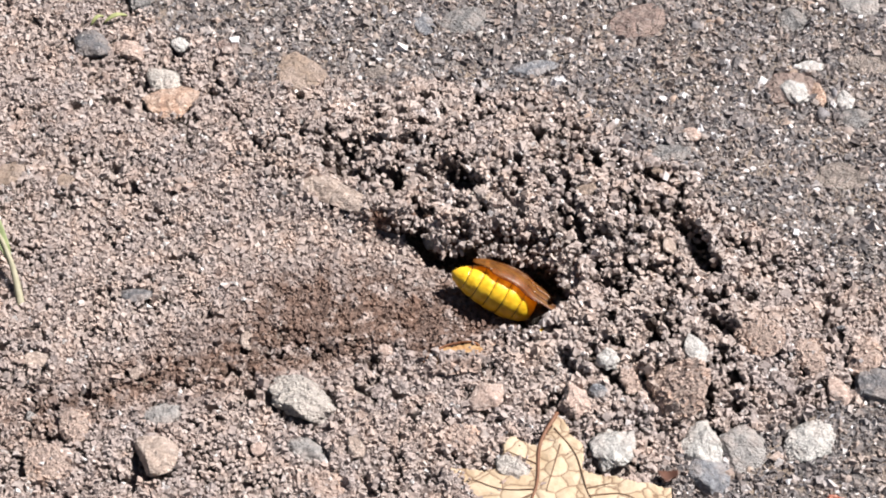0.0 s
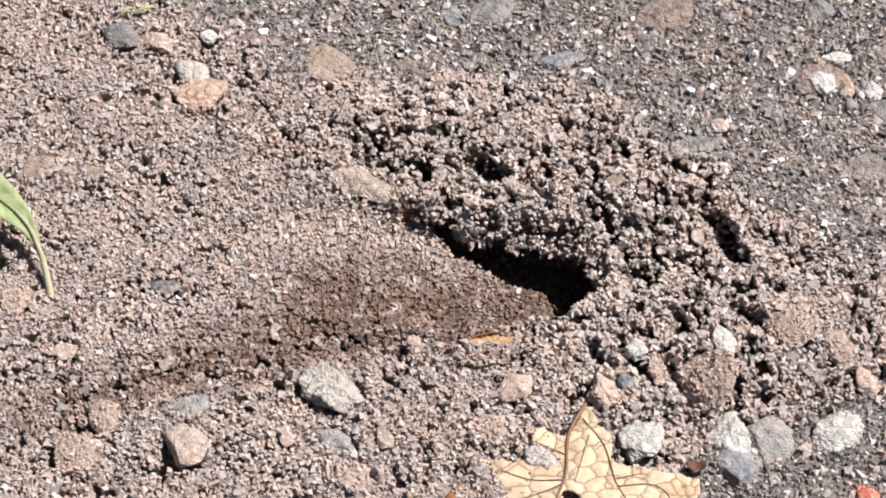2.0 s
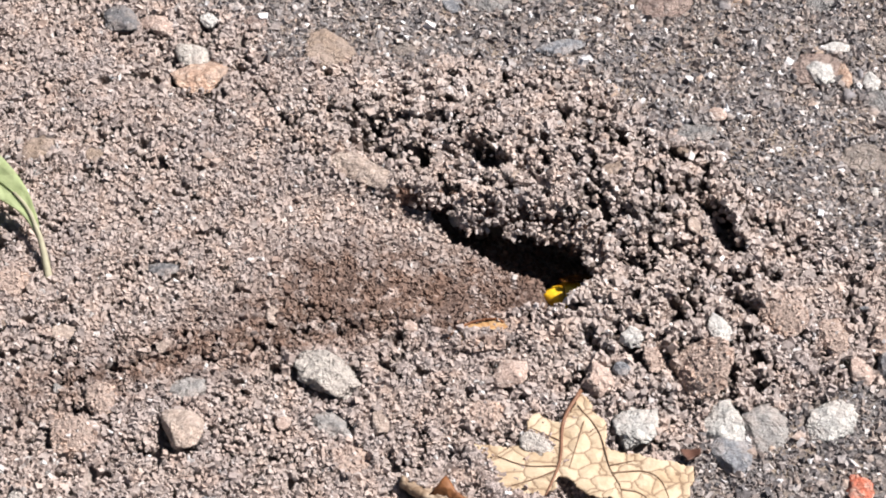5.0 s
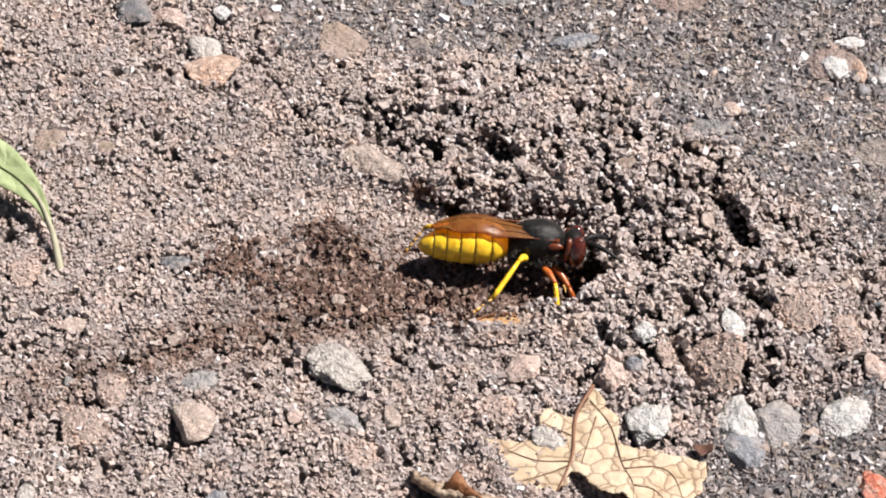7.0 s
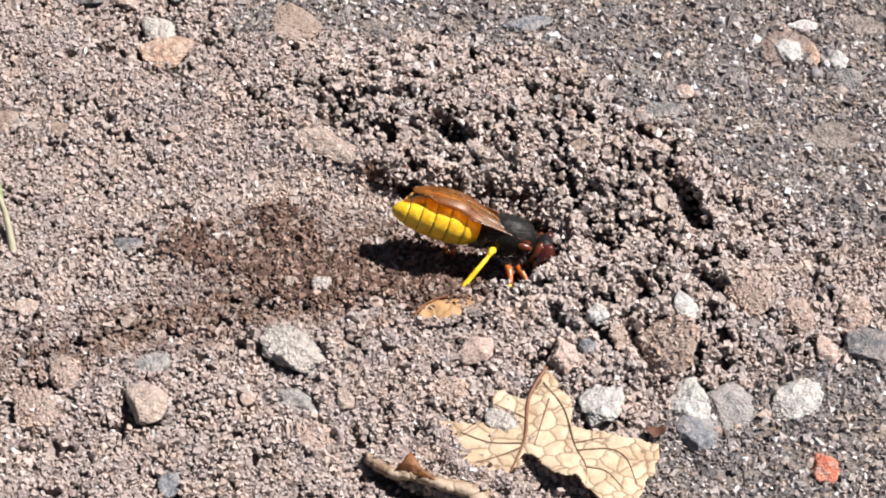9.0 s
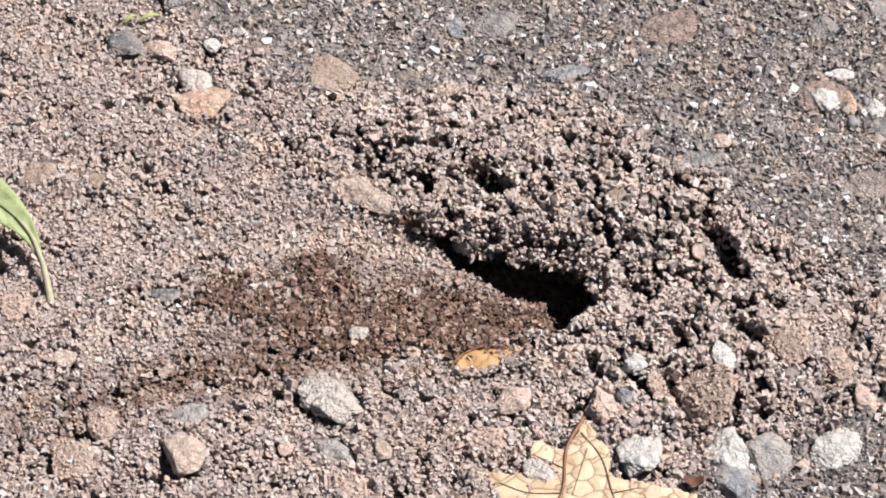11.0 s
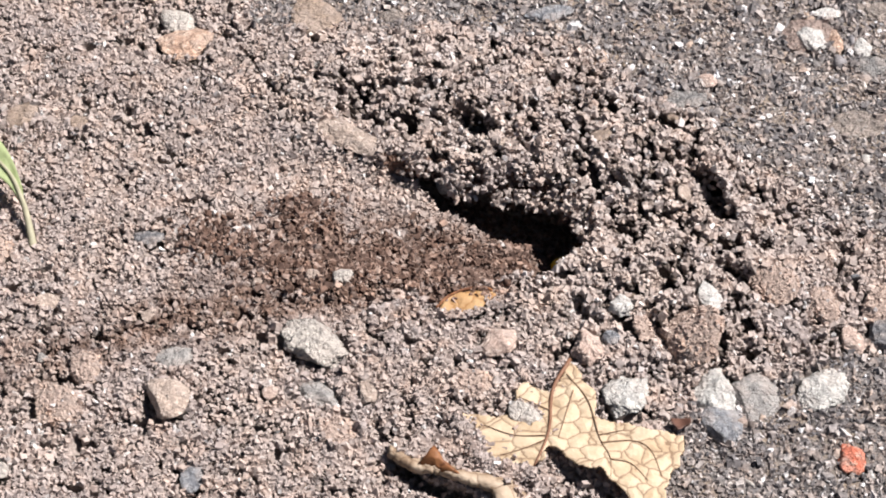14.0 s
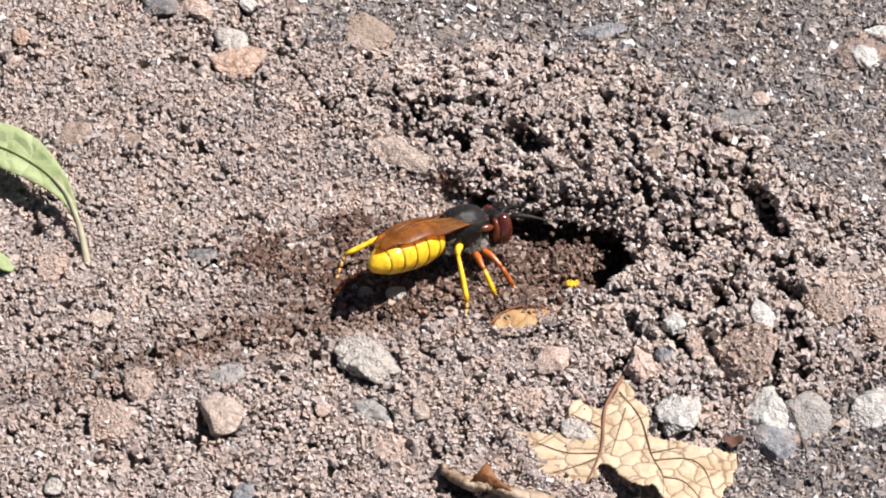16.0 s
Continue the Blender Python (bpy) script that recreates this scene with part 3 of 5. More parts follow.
    x, y = x[keep], y[keep]
    s = rng.lognormal(-0.6, 0.45, len(x)).clip(0.3, 1.5)
    z = height(x, y) - s * 0.42
    tagged(heap("gravel", np.stack([x, y, z], -1), s, 2, rng, M_GRAVEL, 0.75, True, 60), "small mixed stones worn level with the grit", "gravel", kind="stuff")
    # grit
    x, y = scatter(rng, 0.31)
    keep = (grit_at(x, y) > rng.uniform(0.1, 0.8, len(x))) & clear_of(x, y)
    x, y = x[keep], y[keep]
    s = rng.lognormal(-1.6, 0.42, len(x)).clip(0.09, 0.62)
    z = height(x, y) + s * rng.uniform(-0.2, 0.5, len(x))
    tagged(heap("grit_grains", np.stack([x, y, z], -1), s, 1, rng, M_GRIT, 0.7), "grey weathered grit with pale sparkling sand grains", "grit", kind="stuff")


# ---- stones and clods ----
def stone(name, label, category, x, y, wide, deep, tall, turn, mat, seed, sunk=0.3, edges=9, rough=0.1, round_=0.35, group="stones lying on the ground"):
    """One stone, sunk into the ground by a share of its height."""
    rng = np.random.default_rng(seed)
    big = max(wide, deep)
    level = 5 if big > 4.2 else 4 if big > 1.8 else 3
    v, f = chipped(level, rng, edges, rough, round_)
    lo, hi = v.min(0), v.max(0)
    v = (v - (lo + hi) / 2) / (hi - lo) * np.array([wide, deep, tall])
    me = mesh_from(name, v, f, True)
    ob = part(name, me, M_STONE[mat])
    zs = [ground_z(x + a * wide * 0.3, y + b * deep * 0.3) for a, b in ((0, 0), (1, 0), (-1, 0), (0, 1), (0, -1))]
    z = sorted(zs)[2] + tall * (0.5 - (sunk if sunk >= 0.5 else sunk * 0.8))
    r = max(1.2, big * 0.25)
    sx, sy = (ground_z(x + r, y) - ground_z(x - r, y)) / (2 * r), (ground_z(x, y + r) - ground_z(x, y - r)) / (2 * r)
    lie = Vector((-sx, -sy, 1.4)).normalized().to_track_quat("Z", "X").to_matrix().to_4x4() if tall < 1.6 else Matrix()
    lie = Vector((0, 0, 1)).rotation_difference(lie @ Vector((0, 0, 1))).to_matrix().to_4x4()
    ob.matrix_world = pose(x * MM, y * MM, z * MM) @ lie @ pose(0, 0, 0, rng.uniform(-6, 6), rng.uniform(-6, 6), turn)
    if big > 1.6:
        COLLARS.append((x, y, wide, deep, turn, sunk))
    return tagged(ob, label, category, group)


COLLARS = []


def clod(name, label, category, x, y, wide, deep, tall, turn, mat, seed, sunk=0.3, edges=6, rough=0.2, round_=0.6):
    """A lump of crumbly soil: a rough core with grains stuck all over it."""
    tall = tall * 0.68
    ob = stone(name, label, category, x, y, wide * 0.93, deep * 0.93, tall * 0.95, turn, mat, seed, sunk, edges, rough * 0.6, round_, "clods of soil")
    rng = np.random.default_rng(seed)
    me = ob.data
    co = np.zeros(len(me.vertices) * 3)
    me.vertices.foreach_get("co", co)
    co = co.reshape(-1, 3) / MM
    core = np.array([list(q.vertices) for q in me.polygons])
    n = int(wide * deep * 13.0)
    at = co[rng.integers(0, len(co), n)]
    at = at[at[:, 2] > -tall * 0.3]
    s = rng.lognormal(-1.8, 0.3, len(at)).clip(0.1, 0.3)
    kinds = [jagged(rng) for _ in range(12)]
    rot = turned(rng, len(at))
    base = np.einsum("nij,nkj->nki", rot, np.stack([k[0] for k in kinds])[rng.integers(0, 12, len(at))])
    v = (base * s[:, None, None] + (at * rng.uniform(0.94, 1.01, (len(at), 1)))[:, None, :]).reshape(-1, 3)
    f = (kinds[0][1][None] + (np.arange(len(at)) * base.shape[1])[:, None, None]).reshape(-1, 3) + len(co)
    ob.data = mesh_from(name, np.concatenate([co, v]), np.concatenate([core, f]), False)
    ob.data.materials.append(M_STONE[mat])
    ob.data.materials.append(M_CLAY)
    ob.data.polygons.foreach_set("material_index", np.concatenate([np.zeros(len(core), dtype=np.int32), np.ones(len(f), dtype=np.int32)]))
    return ob


stone("pebble", "pale grey rough pebble lying on dry soil", "stone", -12.5, -20.1, 7.0, 5.0, 2.3, -20, "grey", 101, 0.33, 7, 0.2, 0.4)
stone("stone", "dull grey angular chip half sunk in soil", "stone", -12.1, -25.9, 5.1, 3.3, 1.1, -34, "dull", 102, 0.5, 9, 0.16, 0.1)
stone("stone", "small tan stone in dry soil", "stone", -7.7, -25.8, 2.9, 1.6, 0.7, -86, "tan", 103, 0.3, 8, 0.1, 0.1)
stone("stone", "tan-grey stone with broad flat facets", "stone", -25.3, -27.8, 4.7, 4.0, 1.9, 90, "tan", 104, 0.3, 5, 0.03, 0.02)
clod("soil_clod", "rounded grey-brown clod of dry soil", "clod", -33.0, -23.4, 4.2, 3.0, 1.7, 90, "clod", 105, 0.3, 6, 0.16, 0.6)
clod("soil_clod", "low brown clod of dry soil", "clod", -35.1, -28.3, 5.2, 4.6, 2.2, -53, "clod", 106, 0.38, 6, 0.18, 0.6)
stone("stone", "grey stone half buried in soil", "stone", -25.2, -22.0, 4.1, 3.5, 1.3, 0, "dull", 107, 0.55, 8, 0.22, 0.4)
stone("stone", "small pinkish stone on dry soil", "stone", 3.9, -19.8, 3.6, 3.3, 1.4, 90, "pink", 108, 0.3, 10, 0.08, 0.1)
stone("stone", "rounded pink sandstone knob beside a dry leaf", "stone", 11.8, -20.8, 4.6, 3.1, 1.7, 90, "pink", 109, 0.3, 7, 0.2, 0.5)
stone("stone", "pale grey blocky stone beside a dry leaf", "stone", 15.1, -26.7, 5.9, 4.4, 1.5, 90, "speckled", 110, 0.36, 8, 0.2, 0.15)
clod("soil_clod", "large brown clod of crumbly soil", "clod", 21.6, -19.5, 8.3, 6.5, 2.3, -60, "clod", 111, 0.4, 5, 0.22, 0.65)
clod("soil_clod", "rounded tan clod of crumbly soil", "clod", 29.2, -13.2, 5.6, 4.9, 2.1, -69, "clod", 112, 0.4, 5, 0.2, 0.65)
stone("stone", "pointed whitish stone chip standing in soil", "stone", 23.0, -14.8, 5.0, 2.4, 1.2, -82, "white", 113, 0.3, 8, 0.08, 0.05)
stone("stone", "small white stone in crumbly soil", "stone", 15.0, -15.9, 3.0, 2.5, 1.2, 90, "white", 114, 0.4, 8, 0.2, 0.3)
stone("stone", "white stone with dark specks set in grit", "stone", 23.1, -25.7, 5.9, 4.4, 1.7, 69, "speckled", 115, 0.5, 9, 0.14, 0.08)
stone("stone", "smooth grey stone set flat in grit", "stone", 26.7, -26.0, 6.4, 4.3, 1.2, 90, "dull", 116, 0.56, 7, 0.04, 0.1)
stone("stone", "blue-grey stone set flat in grit", "stone", 23.5, -29.6, 5.0, 3.9, 1.5, 90, "blue", 117, 0.5, 8, 0.04, 0.08)
stone("stone", "whitish streaked stone set in grit", "stone", 32.3, -25.1, 6.1, 5.5, 1.6, 90, "speckled", 118, 0.55, 7, 0.18, 0.1)
stone("stone_chip", "bright orange-red chip lying on grit", "stone", 34.4, -33.5, 4.0, 2.5, 1.0, -78, "red", 119, 0.2, 9, 0.12, 0.2)
stone("stone", "small grey stone lying on a dry leaf", "stone", 6.1, -29.0, 3.4, 2.3, 1.0, -39, "grey", 120, 0.1, 9, 0.1, 0.08)
stone("pebble", "flat round brown pebble sunk in soil", "stone", -14.5, 26.8, 6.8, 5.3, 1.6, -77, "brown", 121, 0.5, 6, 0.1, 0.4)
stone("stone", "flat orange granite stone on soil", "stone", -26.9, 21.8, 6.1, 4.9, 1.4, 29, "orange", 122, 0.4, 9, 0.14, 0.1)
stone("pebble", "small pale grey pebble in soil", "stone", -28.0, 25.0, 3.7, 3.2, 0.9, 0, "grey", 123, 0.4, 7, 0.06, 0.5)
stone("stone", "long pinkish stone in soil", "stone", -31.9, 29.8, 4.3, 2.7, 0.9, -45, "pink", 124, 0.35, 8, 0.1, 0.1)
stone("stone", "dark grey angular stone in soil", "stone", -35.8, 30.1, 4.5, 3.5, 1.2, -53, "dark", 125, 0.35, 9, 0.12, 0.08)
stone("stone_chip", "bright white chip of stone", "stone", -26.7, 30.3, 2.6, 2.0, 0.7, -81, "white", 126, 0.35, 8, 0.2, 0.3)
stone("stone", "long blue-grey slate set flat in grit", "stone", 9.2, 26.7, 5.4, 2.8, 0.5, 5, "blue", 127, 0.6, 5, 0.06, 0.05)
stone("stone", "thin pale grey-tan shard with dark pits", "stone", -10.3, 7.0, 7.8, 2.9, 0.9, -30, "tan", 128, 0.5, 8, 0.04, 0.05)
stone("stone_chip", "tiny white stone at the edge of a burrow", "stone", -1.3, 3.9, 1.7, 1.6, 0.9, 90, "white", 129, 0.2, 7, 0.1, 0.5)
stone("stone_chip", "tiny white stone among soil crumbs", "stone", 3.6, 7.8, 1.4, 1.1, 0.6, 90, "white", 130, 0.1, 7, 0.1, 0.5)
stone("pebble", "small tan pebble among soil crumbs", "stone", -1.1, 9.7, 2.3, 2.1, 0.9, 90, "tan", 131, 0.2, 7, 0.08, 0.5)
stone("pebble", "small oval pink pebble on grit", "stone", 24.6, 15.8, 2.5, 1.7, 0.7, -82, "pink", 132, 0.4, 6, 0.05, 0.7)
stone("stone", "flat grey layered stone set in grit", "stone", 22.1, 12.9, 4.4, 3.4, 0.5, 0, "worn_grey", 133, 0.6, 8, 0.14, 0.25)
stone("stone", "flat pinkish stone set in weathered grit", "stone", 34.8, 23.8, 7.0, 5.8, 1.2, 77, "worn_pink", 134, 0.6, 8, 0.14, 0.25)
stone("stone", "white knobbly stone on a pinkish one", "stone", 35.2, 22.8, 3.7, 2.9, 1.0, -80, "white", 135, 0.25, 8, 0.2, 0.4)
stone("stone_chip", "curved white shell-like chip", "stone", 37.2, 27.7, 3.2, 1.9, 0.5, 0, "white", 136, 0.4, 7, 0.08, 0.5)
stone("stone_chip", "narrow orange stone chip", "stone", 37.6, 22.6, 4.3, 1.5, 0.5, -84, "orange", 137, 0.45, 8, 0.1, 0.3)
stone("stone", "small whitish stone set in grit", "stone", 40.2, 22.0, 2.9, 1.9, 0.7, 90, "white", 138, 0.45, 8, 0.08, 0.3)
stone("stone", "flat pinkish-grey stone set in grit", "stone", 38.6, 10.3, 5.9, 4.6, 0.6, -26, "worn_tan", 139, 0.55, 8, 0.14, 0.25)
stone("stone", "flat reddish stone worn level with the grit", "stone", 19.9, 34.3, 7.3, 6.7, 0.9, 0, "worn_pink", 140, 0.65, 7, 0.14, 0.25)
stone("stone", "small slate-blue stone in grit", "stone", -1.9, 34.2, 3.9, 2.5, 0.5, 90, "blue", 141, 0.5, 8, 0.08, 0.3)
stone("stone", "flat grey-brown stone worn level with the grit", "stone", 2.1, 34.9, 6.1, 5.2, 0.7, 40, "worn_grey", 142, 0.65, 8, 0.14, 0.25)
stone("stone", "grey slab of stone leaning in soil", "stone", -30.9, 39.8, 7.7, 4.2, 1.0, 77, "worn_grey", 143, 0.45, 9, 0.14, 0.25)
clod("soil_clod", "long flat clod of tan soil", "clod", -15.0, 43.4, 12.4, 3.0, 1.4, 0, "clod", 144, 0.26249999999999996, 6, 0.15, 0.5)
stone("stone", "pale grey square stone set in grit", "stone", 43.0, 36.6, 4.8, 4.6, 1.0, 0, "dull", 145, 0.5, 9, 0.06, 0.2)
stone("stone", "grey stone set in grit", "stone", 35.8, 34.3, 4.4, 3.9, 0.8, 90, "worn_grey", 146, 0.5, 8, 0.14, 0.25)
stone("stone", "long flat tan stone set in grit", "stone", 43.1, 27.7, 6.3, 3.5, 0.5, -9, "worn_tan", 147, 0.6, 8, 0.14, 0.25)
stone("stone", "flat light grey stone set in grit", "stone", 41.1, 19.4, 3.9, 3.8, 0.8, 90, "worn_grey", 148, 0.55, 8, 0.14, 0.25)
clod("soil_clod", "low round clod of soil beside a dry leaf", "clod", 1.7, -24.8, 4.2, 4.0, 1.7, 90, "clod", 149, 0.5, 5, 0.18, 0.6)
clod("soil_clod", "small clod of soil at the rim of a digging", "clod", 4.0, -13.3, 3.3, 2.6, 1.5, 90, "clod", 150, 0.5, 6, 0.18, 0.5)
clod("soil_clod", "small pinkish clod of soil", "clod", 16.9, -18.4, 3.6, 2.2, 1.3, 90, "clod", 151, 0.26249999999999996, 6, 0.16, 0.5)
stone("pebble", "small tan pebble on a soil heap", "stone", 21.4, -0.8, 2.6, 1.8, 0.7, 90, "tan", 152, 0.3, 7, 0.08, 0.5)
stone("stone", "small brown stone on a soil heap", "stone", 13.9, 6.4, 2.4, 2.1, 0.7, 0, "brown", 153, 0.35, 7, 0.1, 0.5)
stone("stone", "flat brown stone level with the soil", "stone", -42.2, 10.7, 4.4, 3.4, 0.7, 57, "brown", 154, 0.55, 8, 0.08, 0.4)
stone("stone", "small flat brown stone in soil", "stone", -36.6, 9.8, 2.6, 2.1, 0.6, 0, "brown", 155, 0.5, 8, 0.08, 0.4)
stone("stone", "small dark slate chip in soil", "stone", -28.4, -6.2, 3.4, 2.1, 0.5, 0, "dark", 156, 0.4, 9, 0.08, 0.2)
stone("stone", "small upright tan stone chip", "stone", -18.1, -12.0, 3.4, 1.3, 0.5, -84, "tan", 157, 0.25, 8, 0.08, 0.3)
stone("pebble", "tiny pink pebble lying on soil", "stone", -5.3, -13.5, 1.5, 1.4, 0.6, 90, "pink", 158, 0.3, 7, 0.05, 0.6)
clod("soil_clod", "pale clod of soil beside a seedling", "clod", -42.5, -8.3, 3.5, 3.4, 1.1, 90, "clod", 159, 0.3375, 6, 0.15, 0.5)
clod("soil_clod", "flat tan crust of soil", "clod", -10.0, -30.3, 4.8, 3.8, 0.6, 90, "clod", 160, 0.5, 6, 0.12, 0.5)
stone("stone", "small blue-grey stone in soil", "stone", -22.6, -36.2, 3.3, 2.3, 0.6, 90, "blue", 161, 0.4, 8, 0.08, 0.4)
stone("stone", "small pale stone in soil", "stone", -39.2, -35.9, 2.6, 1.7, 0.6, 90, "grey", 162, 0.4, 8, 0.08, 0.4)
stone("stone", "tiny blue-green stone in soil", "stone", 14.0, -19.4, 1.9, 1.9, 0.8, 0, "blue", 163, 0.25, 8, 0.08, 0.4)
stone("stone", "small reddish-pink stone in soil", "stone", 35.7, -19.4, 3.6, 2.3, 0.8, -75, "pink", 164, 0.4, 8, 0.12, 0.4)
stone("stone", "dark blue-grey stone in soil", "stone", 39.5, -18.7, 5.3, 4.4, 1.2, -34, "dark", 165, 0.45, 8, 0.06, 0.4)
clod("soil_clod", "rounded brown clod of soil", "clod", 38.4, -15.2, 4.5, 3.5, 2.0, 90, "clod", 166, 0.4, 5, 0.18, 0.6)
clod("soil_clod", "pinkish clod of crumbly soil", "clod", 33.5, -15.2, 5.1, 3.1, 1.5, 90, "clod", 167, 0.42, 5, 0.2, 0.6)
stone("stone", "small orange stone in soil", "stone", -49.1, 24.6, 2.5, 2.1, 0.7, 90, "orange", 168, 0.4, 8, 0.08, 0.4)
stone("stone", "flat pale stone level with the soil", "stone", -37.1, -14.7, 2.8, 2.8, 0.5, 90, "tan", 169, 0.55, 8, 0.06, 0.4)
stone("pebble", "tiny tan pebble lying on soil", "stone", -27.9, -16.4, 1.9, 1.4, 0.6, 90, "tan", 170, 0.3, 7, 0.06, 0.5)
stone("pebble", "tiny tan-pink pebble lying on soil", "stone", -16.4, -25.9, 1.8, 1.5, 0.5, 90, "pink", 171, 0.35, 7, 0.06, 0.5)
clod("soil_clod", "small clod of soil beside a curled leaf", "clod", -0.5, -32.1, 2.5, 2.1, 1.0, 90, "clod", 172, 0.5, 6, 0.15, 0.5)
clod("soil_clod", "tiny clod of dry soil", "clod", -7.2, -21.6, 1.8, 1.6, 0.6, 90, "clod", 173, 0.5, 6, 0.15, 0.5)
stone("stone", "small flat tan stone in grit", "stone", -6.7, 26.7, 2.9, 2.6, 0.5, 90, "worn_tan", 174, 0.5, 8, 0.14, 0.25)
stone("stone", "small pinkish stone in grit", "stone", -22.1, 30.5, 2.8, 2.6, 0.5, 0, "worn_pink", 175, 0.5, 8, 0.14, 0.25)


def build_collars():
    """Soil that has gathered round the feet of the stones."""
    rng = np.random.default_rng(77)
    pts = []
    for x, y, wide, deep, turn, _ in COLLARS:
        n = int((wide + deep) * 7)
        a = rng.uniform(0, 2 * math.pi, n)
        k = rng.uniform(0.44, 0.6, n)
        u, v = np.cos(a) * wide * k, np.sin(a) * deep * k
        c, s = math.cos(radians(turn)), math.sin(radians(turn))
        pts.append(np.stack([x + u * c - v * s, y + u * s + v * c], -1))
    p = np.concatenate(pts)
    x, y = p[:, 0], p[:, 1]
    keep = (grit_at(x, y) < 0.7) & clear_of(x, y) & (moat_at(x, y) < 0.3)
    x, y = x[keep], y[keep]
    s = rng.lognormal(-1.35, 0.3, len(x)).clip(0.14, 0.5)
    tagged(heap("gathered_soil", np.stack([x, y, height(x, y) + rng.uniform(0.1, 0.5, len(x))], -1), s, 1, rng, M_SOIL, 0.8), "soil grains gathered round half-sunk stones", "soil", kind="stuff")


build_ground()
build_grains()
build_collars()


# ---- dry leaves and seedling ----
def leaf_material(name, base, second, vein, through=0.35):
    """A dead or living leaf: blotched, with a net of veins, letting some light through."""
    m, nt, b = material(name, 0.6, 0.3)
    v = noise_at(nt, 1.75, kind="ShaderNodeTexVoronoi")
    v.feature = "DISTANCE_TO_EDGE"
    w = noise_at(nt, 1.0, 3)
    wm = nt.nodes.new("ShaderNodeMixRGB")
    wm.blend_type, wm.inputs[0].default_value = "LINEAR_LIGHT", 0.0004
    tc = nt.nodes.new("ShaderNodeTexCoord")
    nt.links.new(tc.outputs["Object"], wm.inputs[1])
    nt.links.new(w.outputs["Color"], wm.inputs[2])
    nt.links.new(wm.outputs[0], v.inputs["Vector"])
    n = noise_at(nt, 2.5, 5)
    r = ramp(nt, [(0.35, base), (0.65, second)])
    nt.links.new(n.outputs[0], r.inputs[0])
    e = ramp(nt, [(0.012, (0.8,) * 3), (0.042, (0.22,) * 3), (0.12, (0, 0, 0))])
    nt.links.new(v.outputs["Distance"], e.inputs[0])
    c = mixed(nt, "MIX", e.outputs[0], r.outputs[0], vein)
    nt.links.new(c, b.inputs["Base Color"])
    puff = ramp(nt, [(0.0, (0, 0, 0)), (0.4, (1, 1, 1))])
    nt.links.new(v.outputs["Distance"], puff.inputs[0])
    bumped(nt, b, puff.outputs[0], 0.22, 0.7)
    t = nt.nodes.new("ShaderNodeBsdfTranslucent")
    nt.links.new(c, t.inputs[0])
    mx = nt.nodes.new("ShaderNodeMixShader")
    mx.inputs[0].default_value = through
    nt.links.new(b.outputs[0], mx.inputs[1])
    nt.links.new(t.outputs[0], mx.inputs[2])
    nt.links.new(mx.outputs[0], nt.nodes["Material Output"].inputs[0])
    return m


def plain(name, base, second, size=1.0, rough=0.6, spec=0.3, bump=0.05):
    m, nt, b = material(name, rough, spec)
    n = noise_at(nt, size, 4)
    r = ramp(nt, [(0.35, base), (0.65, second)])
    nt.links.new(n.outputs[0], r.inputs[0])
    nt.links.new(r.outputs[0], b.inputs["Base Color"])
    bumped(nt, b, n.outputs[0], bump)
    return m


M_DRY = leaf_material("dead_leaf", (0.48, 0.352, 0.23), (0.625, 0.5, 0.365), (0.17, 0.1, 0.06), 0.22)
M_CURL = leaf_material("curled_dead_leaf", (0.24, 0.165, 0.11), (0.42, 0.33, 0.25), (0.16, 0.1, 0.06), 0.12)
M_RUSSET = leaf_material("russet_leaf", (0.14, 0.05, 0.022), (0.26, 0.11, 0.045), (0.1, 0.035, 0.015), 0.2)
M_SCRAP = plain("dark_leaf_scrap", (0.045, 0.02, 0.014), (0.1, 0.045, 0.03))
M_ORANGE = leaf_material("orange_leaf", (0.504, 0.302, 0.143), (0.588, 0.386, 0.202), (0.378, 0.185, 0.067), 0.35)
M_RIB = plain("leaf_rib", (0.13, 0.06, 0.035), (0.2, 0.1, 0.06))
M_VEIN = plain("leaf_vein", (0.13, 0.08, 0.05), (0.19, 0.12, 0.075))
M_GREEN = leaf_material("green_leaf", (0.33, 0.39, 0.19), (0.46, 0.52, 0.29), (0.43, 0.49, 0.26), 0.4)
M_SPRIG = plain("yellow_green_sprig", (0.2, 0.22, 0.09), (0.3, 0.31, 0.15))
M_STEM = plain("seedling_stem", (0.24, 0.222, 0.15), (0.33, 0.305, 0.22))


def inside(poly, x, y):
    c = np.zeros(len(x), bool)
    for (x0, y0), (x1, y1) in zip(poly, poly[1:] + poly[:1]):
        hit = ((y0 > y) != (y1 > y)) & (x < (x1 - x0) * (y - y0) / (y1 - y0 + 1e-12) + x0)
        c ^= hit
    return c


